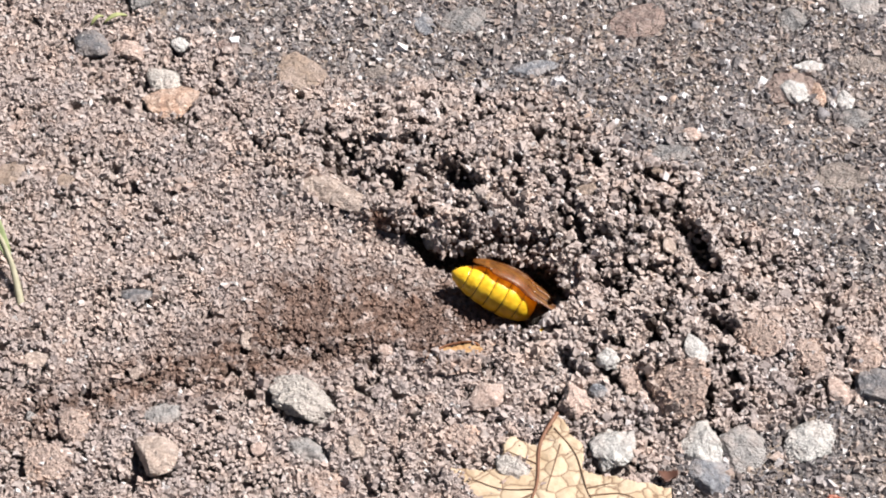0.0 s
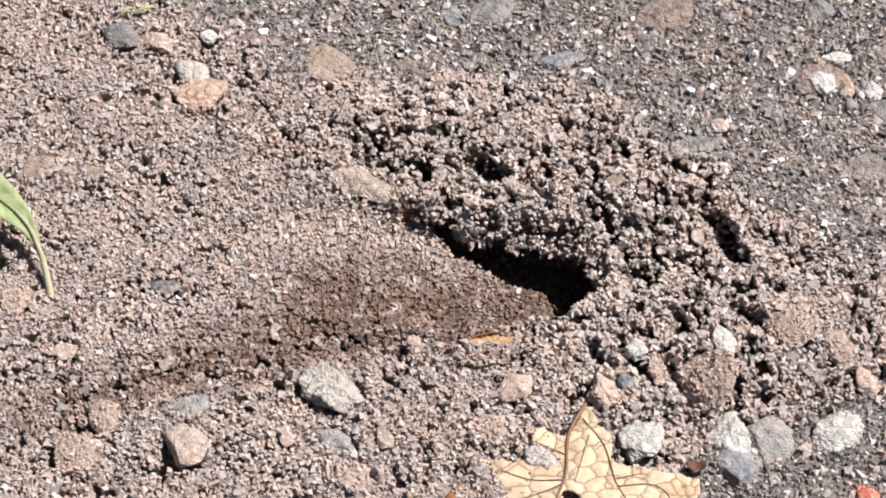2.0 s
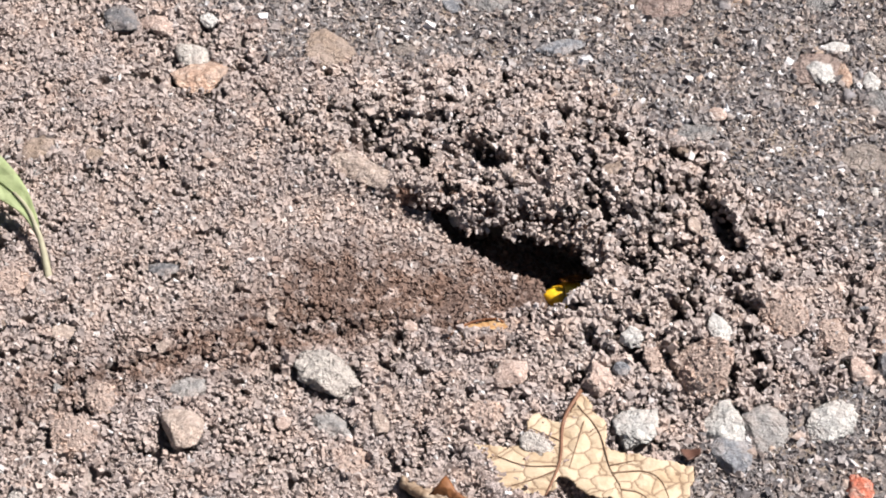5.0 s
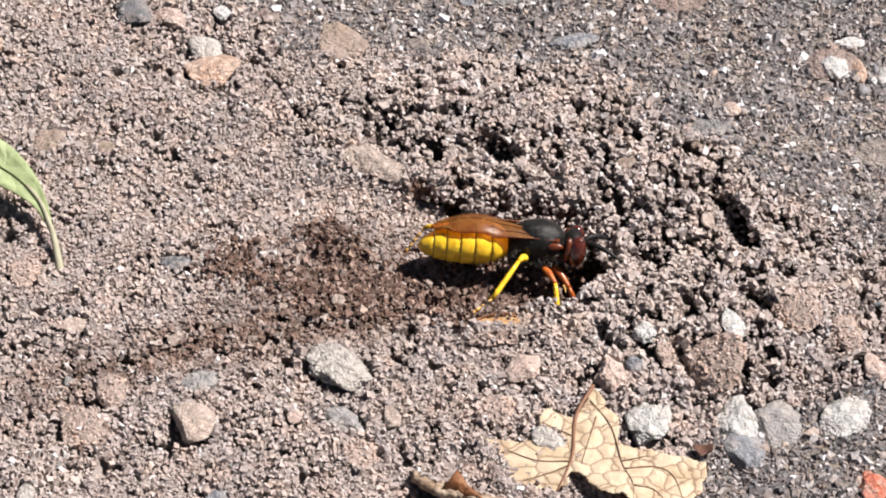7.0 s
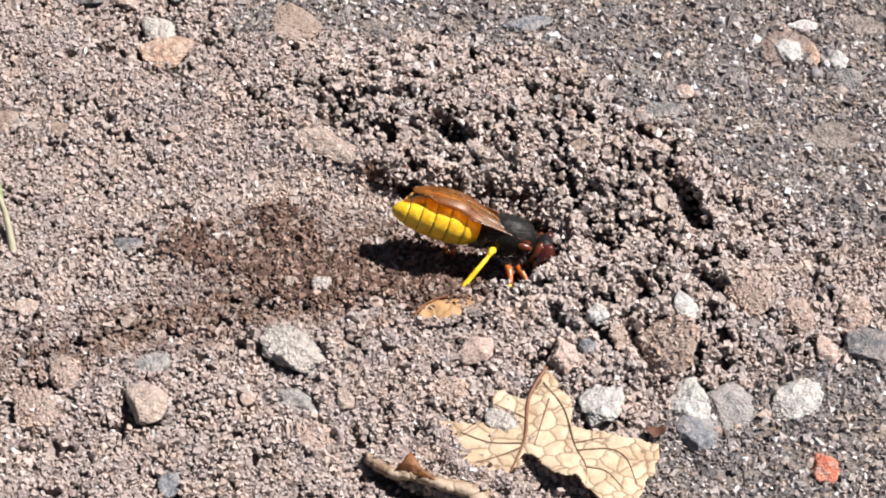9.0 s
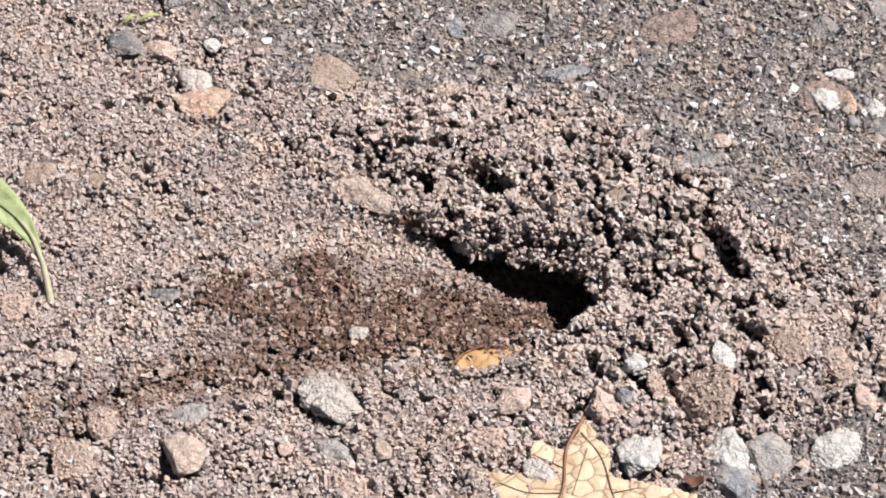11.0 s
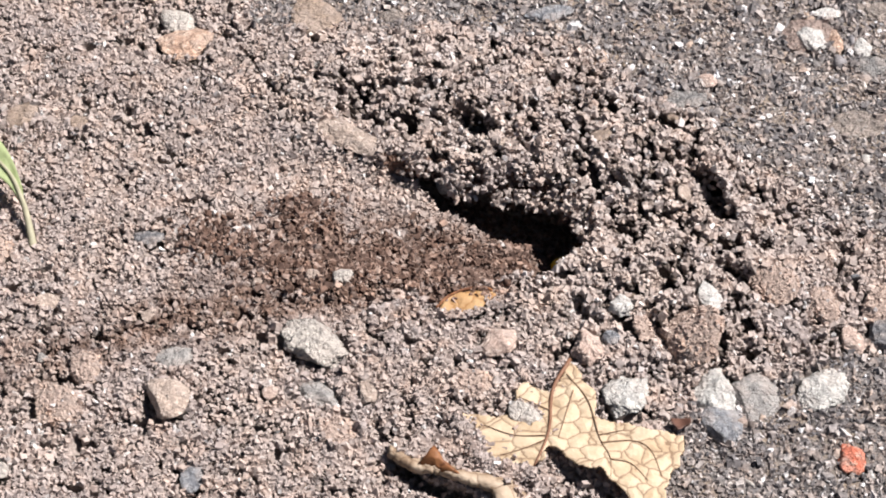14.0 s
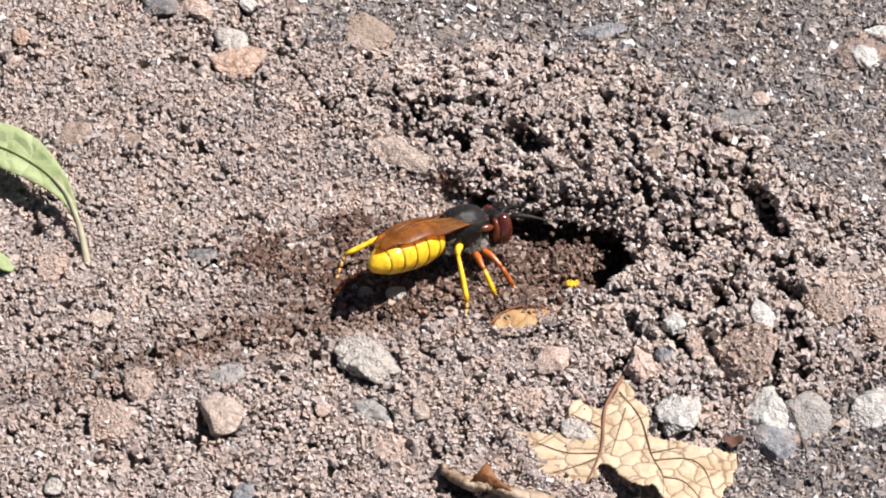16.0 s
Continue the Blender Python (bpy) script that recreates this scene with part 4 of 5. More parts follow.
def blade(name, poly, lift, mat, thick=0.14, step=0.15, seed=3):
    """A thin leaf blade with a torn outline, curved by the function lift(x, y)."""
    px, py = [p[0] for p in poly], [p[1] for p in poly]
    x, y = np.meshgrid(np.arange(min(px) - 1, max(px) + 1, step), np.arange(min(py) - 1, max(py) + 1, step))
    shape, x, y = x.shape, x.ravel(), y.ravel()
    jx, jy = x + rumple(x, y, 0.9, seed) * 0.35, y + rumple(x, y, 0.9, seed + 1) * 0.35
    z = lift(x, y)
    w = shape[1]
    i = (np.arange(shape[0] - 1)[:, None] * w + np.arange(w - 1)[None]).ravel()
    quads = np.stack([i, i + 1, i + w + 1, i + w], -1)
    quads = quads[inside(poly, jx, jy)[quads].sum(1) >= 3]
    used, inv = np.unique(quads, return_inverse=True)
    f = inv.reshape(-1, 4)
    up = np.stack([x, y, z], -1)[used]
    n = len(up)
    edges = collections_count(f)
    v = np.concatenate([up, up - np.array([0, 0, thick])])
    side = np.array([[a, b, b + n, a + n] for a, b in edges])
    return mesh_from(name, v, np.concatenate([f, f[:, ::-1] + n, side[:, ::-1]]), True)


def collections_count(f):
    """Edges that only one face has."""
    e = np.concatenate([f[:, [0, 1]], f[:, [1, 2]], f[:, [2, 3]], f[:, [3, 0]]])
    key = np.sort(e, 1)
    _, first, count = np.unique(key, axis=0, return_index=True, return_counts=True)
    return e[first[count == 1]]


def tube(points, radii, sides=8):
    """A round, tapering rod through the points, in millimetres."""
    bm = bmesh.new()
    pts = [Vector(p) for p in points]
    rings = []
    for i, p in enumerate(pts):
        d = (pts[min(i + 1, len(pts) - 1)] - pts[max(i - 1, 0)]).normalized()
        q = d.to_track_quat("Z", "Y")
        r = radii[i] if isinstance(radii, (list, tuple)) else radii
        rings.append([bm.verts.new(p + q @ Vector((math.cos(a) * r, math.sin(a) * r, 0))) for a in [2 * math.pi * k / sides for k in range(sides)]])
    for a, b in zip(rings, rings[1:]):
        for k in range(sides):
            bm.faces.new((a[k], a[(k + 1) % sides], b[(k + 1) % sides], b[k]))
    bm.faces.new(rings[0][::-1])
    bm.faces.new(rings[-1])
    return bm


def smoothed(points, n=6):
    """Catmull-Rom through the points."""
    p = [Vector(q) for q in points]
    p = [p[0] * 2 - p[1], *p, p[-1] * 2 - p[-2]]
    out = []
    for i in range(1, len(p) - 2):
        for k in range(n):
            t = k / n
            out.append(0.5 * (2 * p[i] + (p[i + 1] - p[i - 1]) * t + (2 * p[i - 1] - 5 * p[i] + 4 * p[i + 1] - p[i + 2]) * t * t + (3 * p[i] - p[i - 1] - 3 * p[i + 1] + p[i + 2]) * t ** 3))
    return out + [p[-2]]


def holder(name, label, category, x=0, y=0, z=0):
    ob = new(name)
    ob.location = (x * MM, y * MM, z * MM)
    return tagged(ob, label, category)


def dead_leaf():
    top = holder("dead_leaf", "torn pale yellow dead leaf with dark veins half covered by soil", "leaf")
    out = [(10, -22.8), (12.3, -26.6), (12.4, -29.6), (16, -30.4), (19.8, -31.8), (19.4, -34.4), (18, -38.5), (16.6, -41), (15, -39), (12.9, -36.6), (10.6, -35.2), (8.4, -33),
           (6.8, -35.6), (3.4, -34.6), (1.9, -31), (0.2, -28.6), (4.9, -29.3), (6.6, -30.4), (7.0, -28.4), (5.2, -27.6), (5.7, -25.2), (8.6, -26.2)]
    lift = lambda x, y: 0.8 + 0.16 * np.sin((x - 9) * 0.25) + 0.14 * rumple(x, y, 4.5, 71) - 0.35 * bump_at(x, y, 3, -33, 3, 3) + 0.7 * bump_at(x, y, 12.5, -36.5, 4.5, 3.5) + 0.15 * bump_at(x, y, 9, -31, 0.8, 9, -15)
    part("blade", blade("blade", out, lift, M_DRY), M_DRY, top)
    # soil that has drifted over its lower lobe
    rng = np.random.default_rng(92)
    way = smoothed([(0.0, -28.4, 0), (1.6, -30.6, 0), (2.4, -32.4, 0), (3.2, -34.2, 0), (5.0, -34.9, 0), (6.9, -35.6, 0)], 8)
    i = rng.integers(0, len(way), 900)
    off = rng.normal(size=(2, 900)) * 0.5
    gx, gy = np.array([way[k].x for k in i]) - 0.55 + off[0], np.array([way[k].y for k in i]) - 0.55 + off[1]
    s = rng.lognormal(-1.65, 0.3, 900).clip(0.1, 0.4)
    z = lift(gx, gy) * ease(-1.4, 0.2, off[0] + off[1]) + rng.uniform(0.0, 0.35, 900)
    tagged(heap("leaf_soil", np.stack([gx, gy, z], -1), s, 1, rng, M_SOIL, 0.8), "dry soil drifted over the edge of a dead leaf", "soil", kind="stuff")

    def along(pts, r):
        z = lift(np.array([p[0] for p in pts]), np.array([p[1] for p in pts]))
        q = smoothed([(p[0], p[1], float(h) + 0.05) for p, h in zip(pts, z)])
        return tube(q, [r * (1 - 0.6 * k / len(q)) for k in range(len(q))])

    part("midrib", from_bm("midrib", along([(10.2, -22.6), (8.6, -26.2), (8.2, -31), (6.9, -35.2)], 0.2)), M_RIB, top, "brown midrib")
    for pts in ([(9.9, -24.4), (11.7, -27.6), (12.6, -32), (13.4, -34.6), (13.4, -37)], [(12.7, -32.6), (15.5, -32.4), (17, -33.6), (17.8, -36.5)], [(8.3, -28.6), (6.6, -27.6), (5.6, -27)], [(8.1, -31.6), (5.2, -31.4), (2.6, -30.2)],
                [(13.5, -35), (15.2, -35.4), (16.6, -37.2)], [(8.1, -32), (6, -33), (4, -33.6)], [(12.6, -31.6), (14.8, -31.0)], [(10.4, -26.4), (9.6, -29.6), (9.0, -32.0)]):
        part("vein", from_bm("vein", along(pts, 0.07)), M_VEIN, top)


def curled_leaf():
    """A dead leaf half under the soil, its free edge lifted over a hollow."""
    top = holder("curled_leaf", "brown dead leaf curled up over a dark hollow", "leaf")
    back = smoothed([(-5.6, -32.6, 0), (-4.2, -33.6, 0), (-3.0, -33.9, 0), (-1.6, -33.8, 0), (-0.2, -34.6, 0), (1.4, -35.6, 0), (3.6, -35.8, 0), (5.4, -36.6, 0), (6.4, -38.8, 0), (6.6, -42.0, 0)], 6)
    rim = smoothed([(-5.7, -34.0, 1.1), (-4.4, -35.3, 1.35), (-3.2, -36.1, 1.4), (-2.2, -36.3, 1.65), (-1.2, -36.4, 1.5), (0.6, -37.2, 1.5), (2.0, -37.6, 1.3), (3.3, -38.2, 1.2), (3.5, -39.6, 1.0), (3.4, -42.0, 0.8)], 6)
    bm = bmesh.new()
    rows = []
    for i, (p, q) in enumerate(zip(back, rim)):
        p = Vector((p.x, p.y, ground_z(p.x, p.y) + 0.1))
        q = q + Vector((0, 0.25 * noise.noise(Vector((i * 0.6, 2, 0))), 0.15 * noise.noise(Vector((i * 0.45, 5, 0)))))
        row = [p.lerp(q, k / 7) + Vector((0, 0, 0.45 * math.sin(math.pi * k / 7) + 0.1 * noise.noise(Vector((i * 0.5, k * 0.6, 9))))) for k in range(8)]
        row += [q + Vector((0, -0.12, -0.3)), q + Vector((0, 0.1, -0.6))]
        rows.append([bm.verts.new(v) for v in row])
    for a, b in zip(rows, rows[1:]):
        for k in range(len(a) - 1):
            bm.faces.new((a[k], a[k + 1], b[k + 1], b[k]))
    ob = part("blade", from_bm("blade", bm), M_CURL, top)
    ob.modifiers.new("thickness", "SOLIDIFY").thickness = 0.14 * MM
    # a red-brown fold that stands up on it
    bm = bmesh.new()
    rows = []
    for i in range(9):
        u = i / 8
        foot = Vector((-3.1, -36.0, 1.35)).lerp(Vector((0.5, -37.0, 1.5)), u)
        tall = max(0.02, float(np.interp(u, [0, 0.3, 0.42, 0.6, 1.0], [0.35, 2.3, 2.5, 1.3, 0.05])))
        rows.append([bm.verts.new(foot + Vector((0.1 * math.sin(k * 1.3 + i), tall * 0.75 * k / 5, tall * 0.55 * math.sin(1.9 * k / 5) + 0.05))) for k in range(6)])
    for a, b in zip(rows, rows[1:]):
        for k in range(5):
            bm.faces.new((a[k], a[k + 1], b[k + 1], b[k]))
    ob = part("fold", from_bm("fold", bm), M_RUSSET, top, "red-brown fold of the leaf")
    ob.modifiers.new("thickness", "SOLIDIFY").thickness = 0.12 * MM
    # soil that lies on its upper side
    rng = np.random.default_rng(91)
    n = 170
    t = rng.uniform(0, 1, n)
    i = (t * (len(back) - 1)).astype(int)
    s = rng.lognormal(-1.35, 0.3, n).clip(0.14, 0.45)
    k = rng.uniform(-0.15, 0.42, n) * (0.6 + 0.8 * rng.random(n))
    bx, by = np.array([p.x for p in back])[i], np.array([p.y for p in back])[i]
    rx, ry = np.array([p.x for p in rim])[i], np.array([p.y for p in rim])[i]
    x, y = bx + (rx - bx) * k, by + (ry - by) * k
    z = np.where(k > 0, 0.25 + 1.6 * np.maximum(k, 0) + 0.45 * np.sin(np.pi * np.clip(k, 0, 1)), 0.2) + np.array([ground_z(a, b) for a, b in zip(bx, by)]) * np.clip(1 - k, 0, 1)
    tagged(heap("leaf_soil", np.stack([x, y, z], -1), s, 1, rng, M_SOIL, 0.8), "dry soil grains lying on a curled dead leaf", "soil", kind="stuff")


def small_leaf(name, label, poly, lift, mat):
    top = holder(name, label, "leaf")
    part("blade", blade("blade", poly, lift, mat, 0.12, 0.16, 9), mat, top)
    return top


def seedling():
    top = holder("seedling", "young green seedling with one arching leaf rooted in dry soil", "plant")
    path = smoothed([(-39.3, -7.4, -0.5), (-39.9, -5.1, 0.6), (-40.7, -2.7, 1.3), (-42.2, 0.0, 2.4), (-45.0, 2.4, 3.3), (-48.5, 4.2, 3.9), (-52.1, 5.0, 4.0), (-56.5, 4.9, 3.8)], 7)
    n = len(path)
    part("stem", from_bm("stem", tube(path[: int(n * 0.5)], [0.4 - 0.01 * k for k in range(int(n * 0.5))], 10)), M_STEM, top)
    bm = bmesh.new()
    rows = []
    for i, p in enumerate(path[int(n * 0.26):]):
        u = i / (n - int(n * 0.26) - 1)
        w = 0.3 + 2.0 * math.sin(math.pi * min(0.5, 0.01 + u * 0.8)) ** 1.9 * (1 - 0.5 * max(0, u - 0.75) * 4)
        d = Vector((0.5, 0.85, 0.25)).normalized()
        rows.append([bm.verts.new(p + d * w * s + Vector((0, 0, 0.22 * w * s * s - 0.1 + 0.08 * noise.noise(Vector((u * 14, s * 4, 1)))))) for s in (-1, -0.66, -0.33, 0, 0.33, 0.66, 1)])
    for a, b in zip(rows, rows[1:]):
        for k in range(6):
            bm.faces.new((a[k], a[k + 1], b[k + 1], b[k]))
    ob = part("leaf_blade", from_bm("leaf_blade", bm), M_GREEN, top, "downy light green leaf blade")
    so = ob.modifiers.new("thickness", "SOLIDIFY")
    so.thickness = 0.15 * MM
    part("leaf_vein", from_bm("leaf_vein", tube([p + Vector((0, 0, 0.05)) for p in path[int(n * 0.48):-2]], 0.09)), M_GREEN, top)


def sprig(name, label, x, y, turn, long, wide, mat):
    """A short narrow green blade lying on the ground."""
    z = ground_z(x, y) + 0.35
    top = holder(name, label, "plant", x, y, z)
    top.rotation_euler = (0, 0, radians(turn))
    bm = bmesh.new()
    rows = []
    for i in range(9):
        u = i / 8
        w = wide * math.sin(math.pi * (0.08 + 0.9 * u)) ** 0.7
        rows.append([bm.verts.new((long * (u - 0.5), w * s, 0.5 * math.sin(u * 3.1) + 0.25 * abs(s))) for s in (-1, 0, 1)])
    for a, b in zip(rows, rows[1:]):
        for k in range(2):
            bm.faces.new((a[k], a[k + 1], b[k + 1], b[k]))
    ob = part("leaf_blade", from_bm("leaf_blade", bm), mat, top)
    so = ob.modifiers.new("thickness", "SOLIDIFY")
    so.thickness = 0.12 * MM


dead_leaf()
curled_leaf()
orange = small_leaf("orange_leaf", "orange-brown dead leaf edge sticking out of the trench side", [(-1.9, -15.5), (-1.0, -14.3), (0.2, -13.4), (1.5, -12.8), (2.7, -12.7), (3.5, -13.3), (3.3, -14.4), (2.2, -15.3), (0.6, -15.8)],
                    lambda x, y: 0.22 - 0.3 * np.maximum(0, -14.2 - y) - 0.5 * np.maximum(0, y + 13.0) + 0.12 * rumple(x, y, 1.6, 5), M_ORANGE)
rng = np.random.default_rng(93)
foot = smoothed([(-2.0, -15.7, 0), (-0.6, -15.9, 0), (0.8, -15.9, 0), (2.2, -15.4, 0), (3.3, -14.5, 0), (3.6, -13.4, 0)], 8)
i = rng.integers(0, len(foot), 170)
gx, gy = np.array([foot[k].x for k in i]) + rng.normal(size=170) * 0.28, np.array([foot[k].y for k in i]) + rng.normal(size=170) * 0.28
tagged(heap("leaf_soil", np.stack([gx, gy, np.maximum(height(gx, gy), -0.25) + rng.uniform(0.0, 0.35, 170)], -1), rng.lognormal(-1.6, 0.3, 170).clip(0.12, 0.35), 1, rng, M_SOIL, 0.8), "dry soil banked against an orange leaf", "soil", kind="stuff")
part("rim", from_bm("rim", tube(smoothed([(-1.8, -15.3, 0.05), (-0.9, -14.2, 0.25), (0.2, -13.4, 0.3), (1.5, -12.85, 0.22), (2.7, -12.75, 0.18), (3.3, -13.2, 0.22)]), 0.13)), M_RUSSET, orange, "red-brown curled rim")
small_leaf("leaf_scrap", "small dark red-brown scrap of dead leaf", [(18.9, -30.0), (19.5, -29.0), (20.4, -29.2), (20.6, -30.4), (19.6, -31.0)], lambda x, y: 0.75 + 0.5 * (x - 19.8) ** 2 - 0.2 * (y + 30), M_SCRAP)
seedling()
sprig("sprig", "small green leaf tip low beside the seedling", -47.8, -8.2, 150, 4.2, 0.9, M_GREEN)
sprig("sprig", "short yellow-green sprig lying among stones", -33.6, 34.2, 28, 2.6, 0.32, M_SPRIG)
sprig("sprig", "short yellow-green sprig lying among stones", -35.4, 33.6, 50, 1.8, 0.25, M_SPRIG)


# ---- the digging wasp ----
def horn(name, base, second, rough=0.3, spec=0.5, size=0.6, coat=0.0, bump=0.02):
    """Insect shell: smooth, faintly mottled."""
    m = plain(name, base, second, size, rough, spec, bump)
    m.node_tree.nodes["Principled BSDF"].inputs["Coat Weight"].default_value = coat
    return m


M_YELLOW = horn("yellow_shell", (0.68, 0.37, 0.012), (0.84, 0.54, 0.03), 0.34, 0.5, 0.8, 0.0, 0.1)
M_BLACK = horn("black_shell", (0.006, 0.0055, 0.0055), (0.014, 0.012, 0.011), 0.4, 0.2, 0.25, 0.0, 0.08)
M_BAND = horn("dark_band", (0.15, 0.075, 0.008), (0.24, 0.12, 0.012), 0.45)
M_RED = horn("red_brown_shell", (0.075, 0.017, 0.008), (0.15, 0.036, 0.013), 0.25)
M_RUST = horn("orange_brown_shell", (0.27, 0.055, 0.011), (0.44, 0.12, 0.022), 0.35)
M_EYE = horn("dark_red_eye", (0.045, 0.009, 0.006), (0.085, 0.016, 0.008), 0.12, 0.6, 0.3, 0.6)
M_HAIR = horn("pale_hair", (0.42, 0.38, 0.34), (0.6, 0.56, 0.5), 0.7)
M_DOWN = horn("dark_down", (0.08, 0.065, 0.055), (0.15, 0.125, 0.11), 0.7)
M_FOOT = horn("amber_foot", (0.45, 0.22, 0.05), (0.62, 0.36, 0.1), 0.5)


def wing_material():
    m, nt, b = material("smoky_amber_wing", 0.38, 0.4)
    n = noise_at(nt, 1.2, 4)
    r = ramp(nt, [(0.35, (0.13, 0.054, 0.013)), (0.65, (0.27, 0.122, 0.03))])
    nt.links.new(n.outputs[0], r.inputs[0])
    nt.links.new(r.outputs[0], b.inputs["Base Color"])
    t = nt.nodes.new("ShaderNodeBsdfTransparent")
    t.inputs[0].default_value = (0.84, 0.5, 0.15, 1)
    mx = nt.nodes.new("ShaderNodeMixShader")
    mx.inputs[0].default_value = 0.52
    nt.links.new(b.outputs[0], mx.inputs[1])
    nt.links.new(t.outputs[0], mx.inputs[2])
    nt.links.new(mx.outputs[0], nt.nodes["Material Output"].inputs[0])
    bumped(nt, b, n.outputs[0], 0.06)
    return m


M_WING = wing_material()


def lathe(profile, squash=1.0, sides=28, drop=None):
    """A body of round section along x: (x, radius) pairs, flattened in z."""
    bm = bmesh.new()
    rings = []
    for x, r in profile:
        dz = drop(x) if drop else 0.0
        rings.append([bm.verts.new((x, r * math.cos(a), r * math.sin(a) * squash + dz)) for a in [2 * math.pi * k / sides for k in range(sides)]])
    for a, b in zip(rings, rings[1:]):
        for k in range(sides):
            bm.faces.new((a[k], a[(k + 1) % sides], b[(k + 1) % sides], b[k]))
    bm.faces.new(rings[0])
    bm.faces.new(rings[-1][::-1])
    return bm


def egg(cx, cy, cz, rx, ry, rz, rough=0.0, level=3):
    bm = bmesh.new()
    bmesh.ops.create_icosphere(bm, subdivisions=level, radius=1.0)
    for v in bm.verts:
        k = 1 + rough * noise.noise(v.co * 3.0)
        v.co = Vector((cx + v.co.x * rx * k, cy + v.co.y * ry * k, cz + v.co.z * rz * k))
    return bm


def joined(*bms):
    out = bmesh.new()
    for b in bms:
        me = bpy.data.meshes.new("piece")
        b.to_mesh(me)
        b.free()
        out.from_mesh(me)
        bpy.data.meshes.remove(me)
    return out


def abdomen_radius(u):
    return float(np.interp(u, [0, 0.06, 0.16, 0.3, 0.45, 0.6, 0.75, 0.88, 0.96, 1.0], [0.8, 1.5, 2.05, 2.32, 2.34, 2.15, 1.78, 1.22, 0.7, 0.15]))


def abdomen_drop(x):
    u = -x / 8.6
    return -0.55 * u * u + 0.15 * math.sin(u * 3.1)


def back_at(x, y):
    """The height at which a folded wing lies on the abdomen."""
    u = (-2.5 - x) / 8.6
    if not 0.02 < u < 0.99:
        return -9.0
    r = abdomen_radius(u) + 0.25
    return -9.0 if abs(y) >= r else 0.12 + math.sqrt(r * r - y * y) * 0.9 + abdomen_drop(-8.6 * u)


def hairs(name, spots, n, long, seed, mat, parent):
    """Short stiff hairs standing on rounded parts: (centre, radii)."""
    rng = np.random.default_rng(seed)
    v, f = [], []
    for _ in range(n):
        c, r = spots[rng.integers(len(spots))]
        d = rng.normal(size=3)
        d /= np.linalg.norm(d)
        p = np.array(c) + d * np.array(r)
        tip = p + (d + rng.normal(size=3) * 0.25) * long * rng.uniform(0.6, 1.2)
        s = np.cross(d, rng.normal(size=3))
        s = s / np.linalg.norm(s) * 0.024
        q = np.cross(s, d)
        k = len(v)
        v += [p + s, p - s * 0.5 + q * 0.8, p - s * 0.5 - q * 0.8, tip]
        f += [[k, k + 1, k + 3], [k + 1, k + 2, k + 3], [k + 2, k, k + 3]]
    return part(name, mesh_from(name, v, f, True), mat, parent)


LEGS = {}


def leg(wasp, key, coxa, knee, ankle, toe, femur_mat, shin_mat):
    """Femur, shin and foot; the leg turns at the coxa."""
    c, k, a, t = (Vector(p) - Vector(coxa) for p in (coxa, knee, ankle, toe))
    mid = (c + k) / 2 + Vector((0, 0, 0.15))
    femur = part("leg", from_bm("leg", tube(smoothed([c, mid, k], 5), [0.26, 0.32, 0.36, 0.38, 0.37, 0.34, 0.31, 0.28, 0.25, 0.22, 0.2], 10)), femur_mat, wasp)
    femur.location = Vector(coxa) * MM
    part("shin", from_bm("shin", joined(tube([k, k.lerp(a, 0.25), k.lerp(a, 0.8), a], [0.16, 0.23, 0.26, 0.2], 10), *[tube([k.lerp(a, s), k.lerp(a, s + 0.08) + Vector((-0.35, -0.2 if coxa[1] < 0 else 0.2, 0.15))], [0.05, 0.01], 4) for s in (0.3, 0.5, 0.7, 0.9)])), shin_mat, femur)
    beads = []
    for i in range(5):
        p, q = a.lerp(t, i / 5), a.lerp(t, (i + 0.9) / 5)
        beads.append(tube([p, p.lerp(q, 0.7), q], [0.1, 0.15, 0.1], 8))
    claw = (t - a).normalized()
    beads += [tube([t, t + claw * 0.35 + Vector((0, s, -0.1))], [0.08, 0.02], 5) for s in (-0.16, 0.16)]
    part("foot", from_bm("foot", joined(*beads)), M_FOOT, femur)
    LEGS[key] = (femur, coxa)


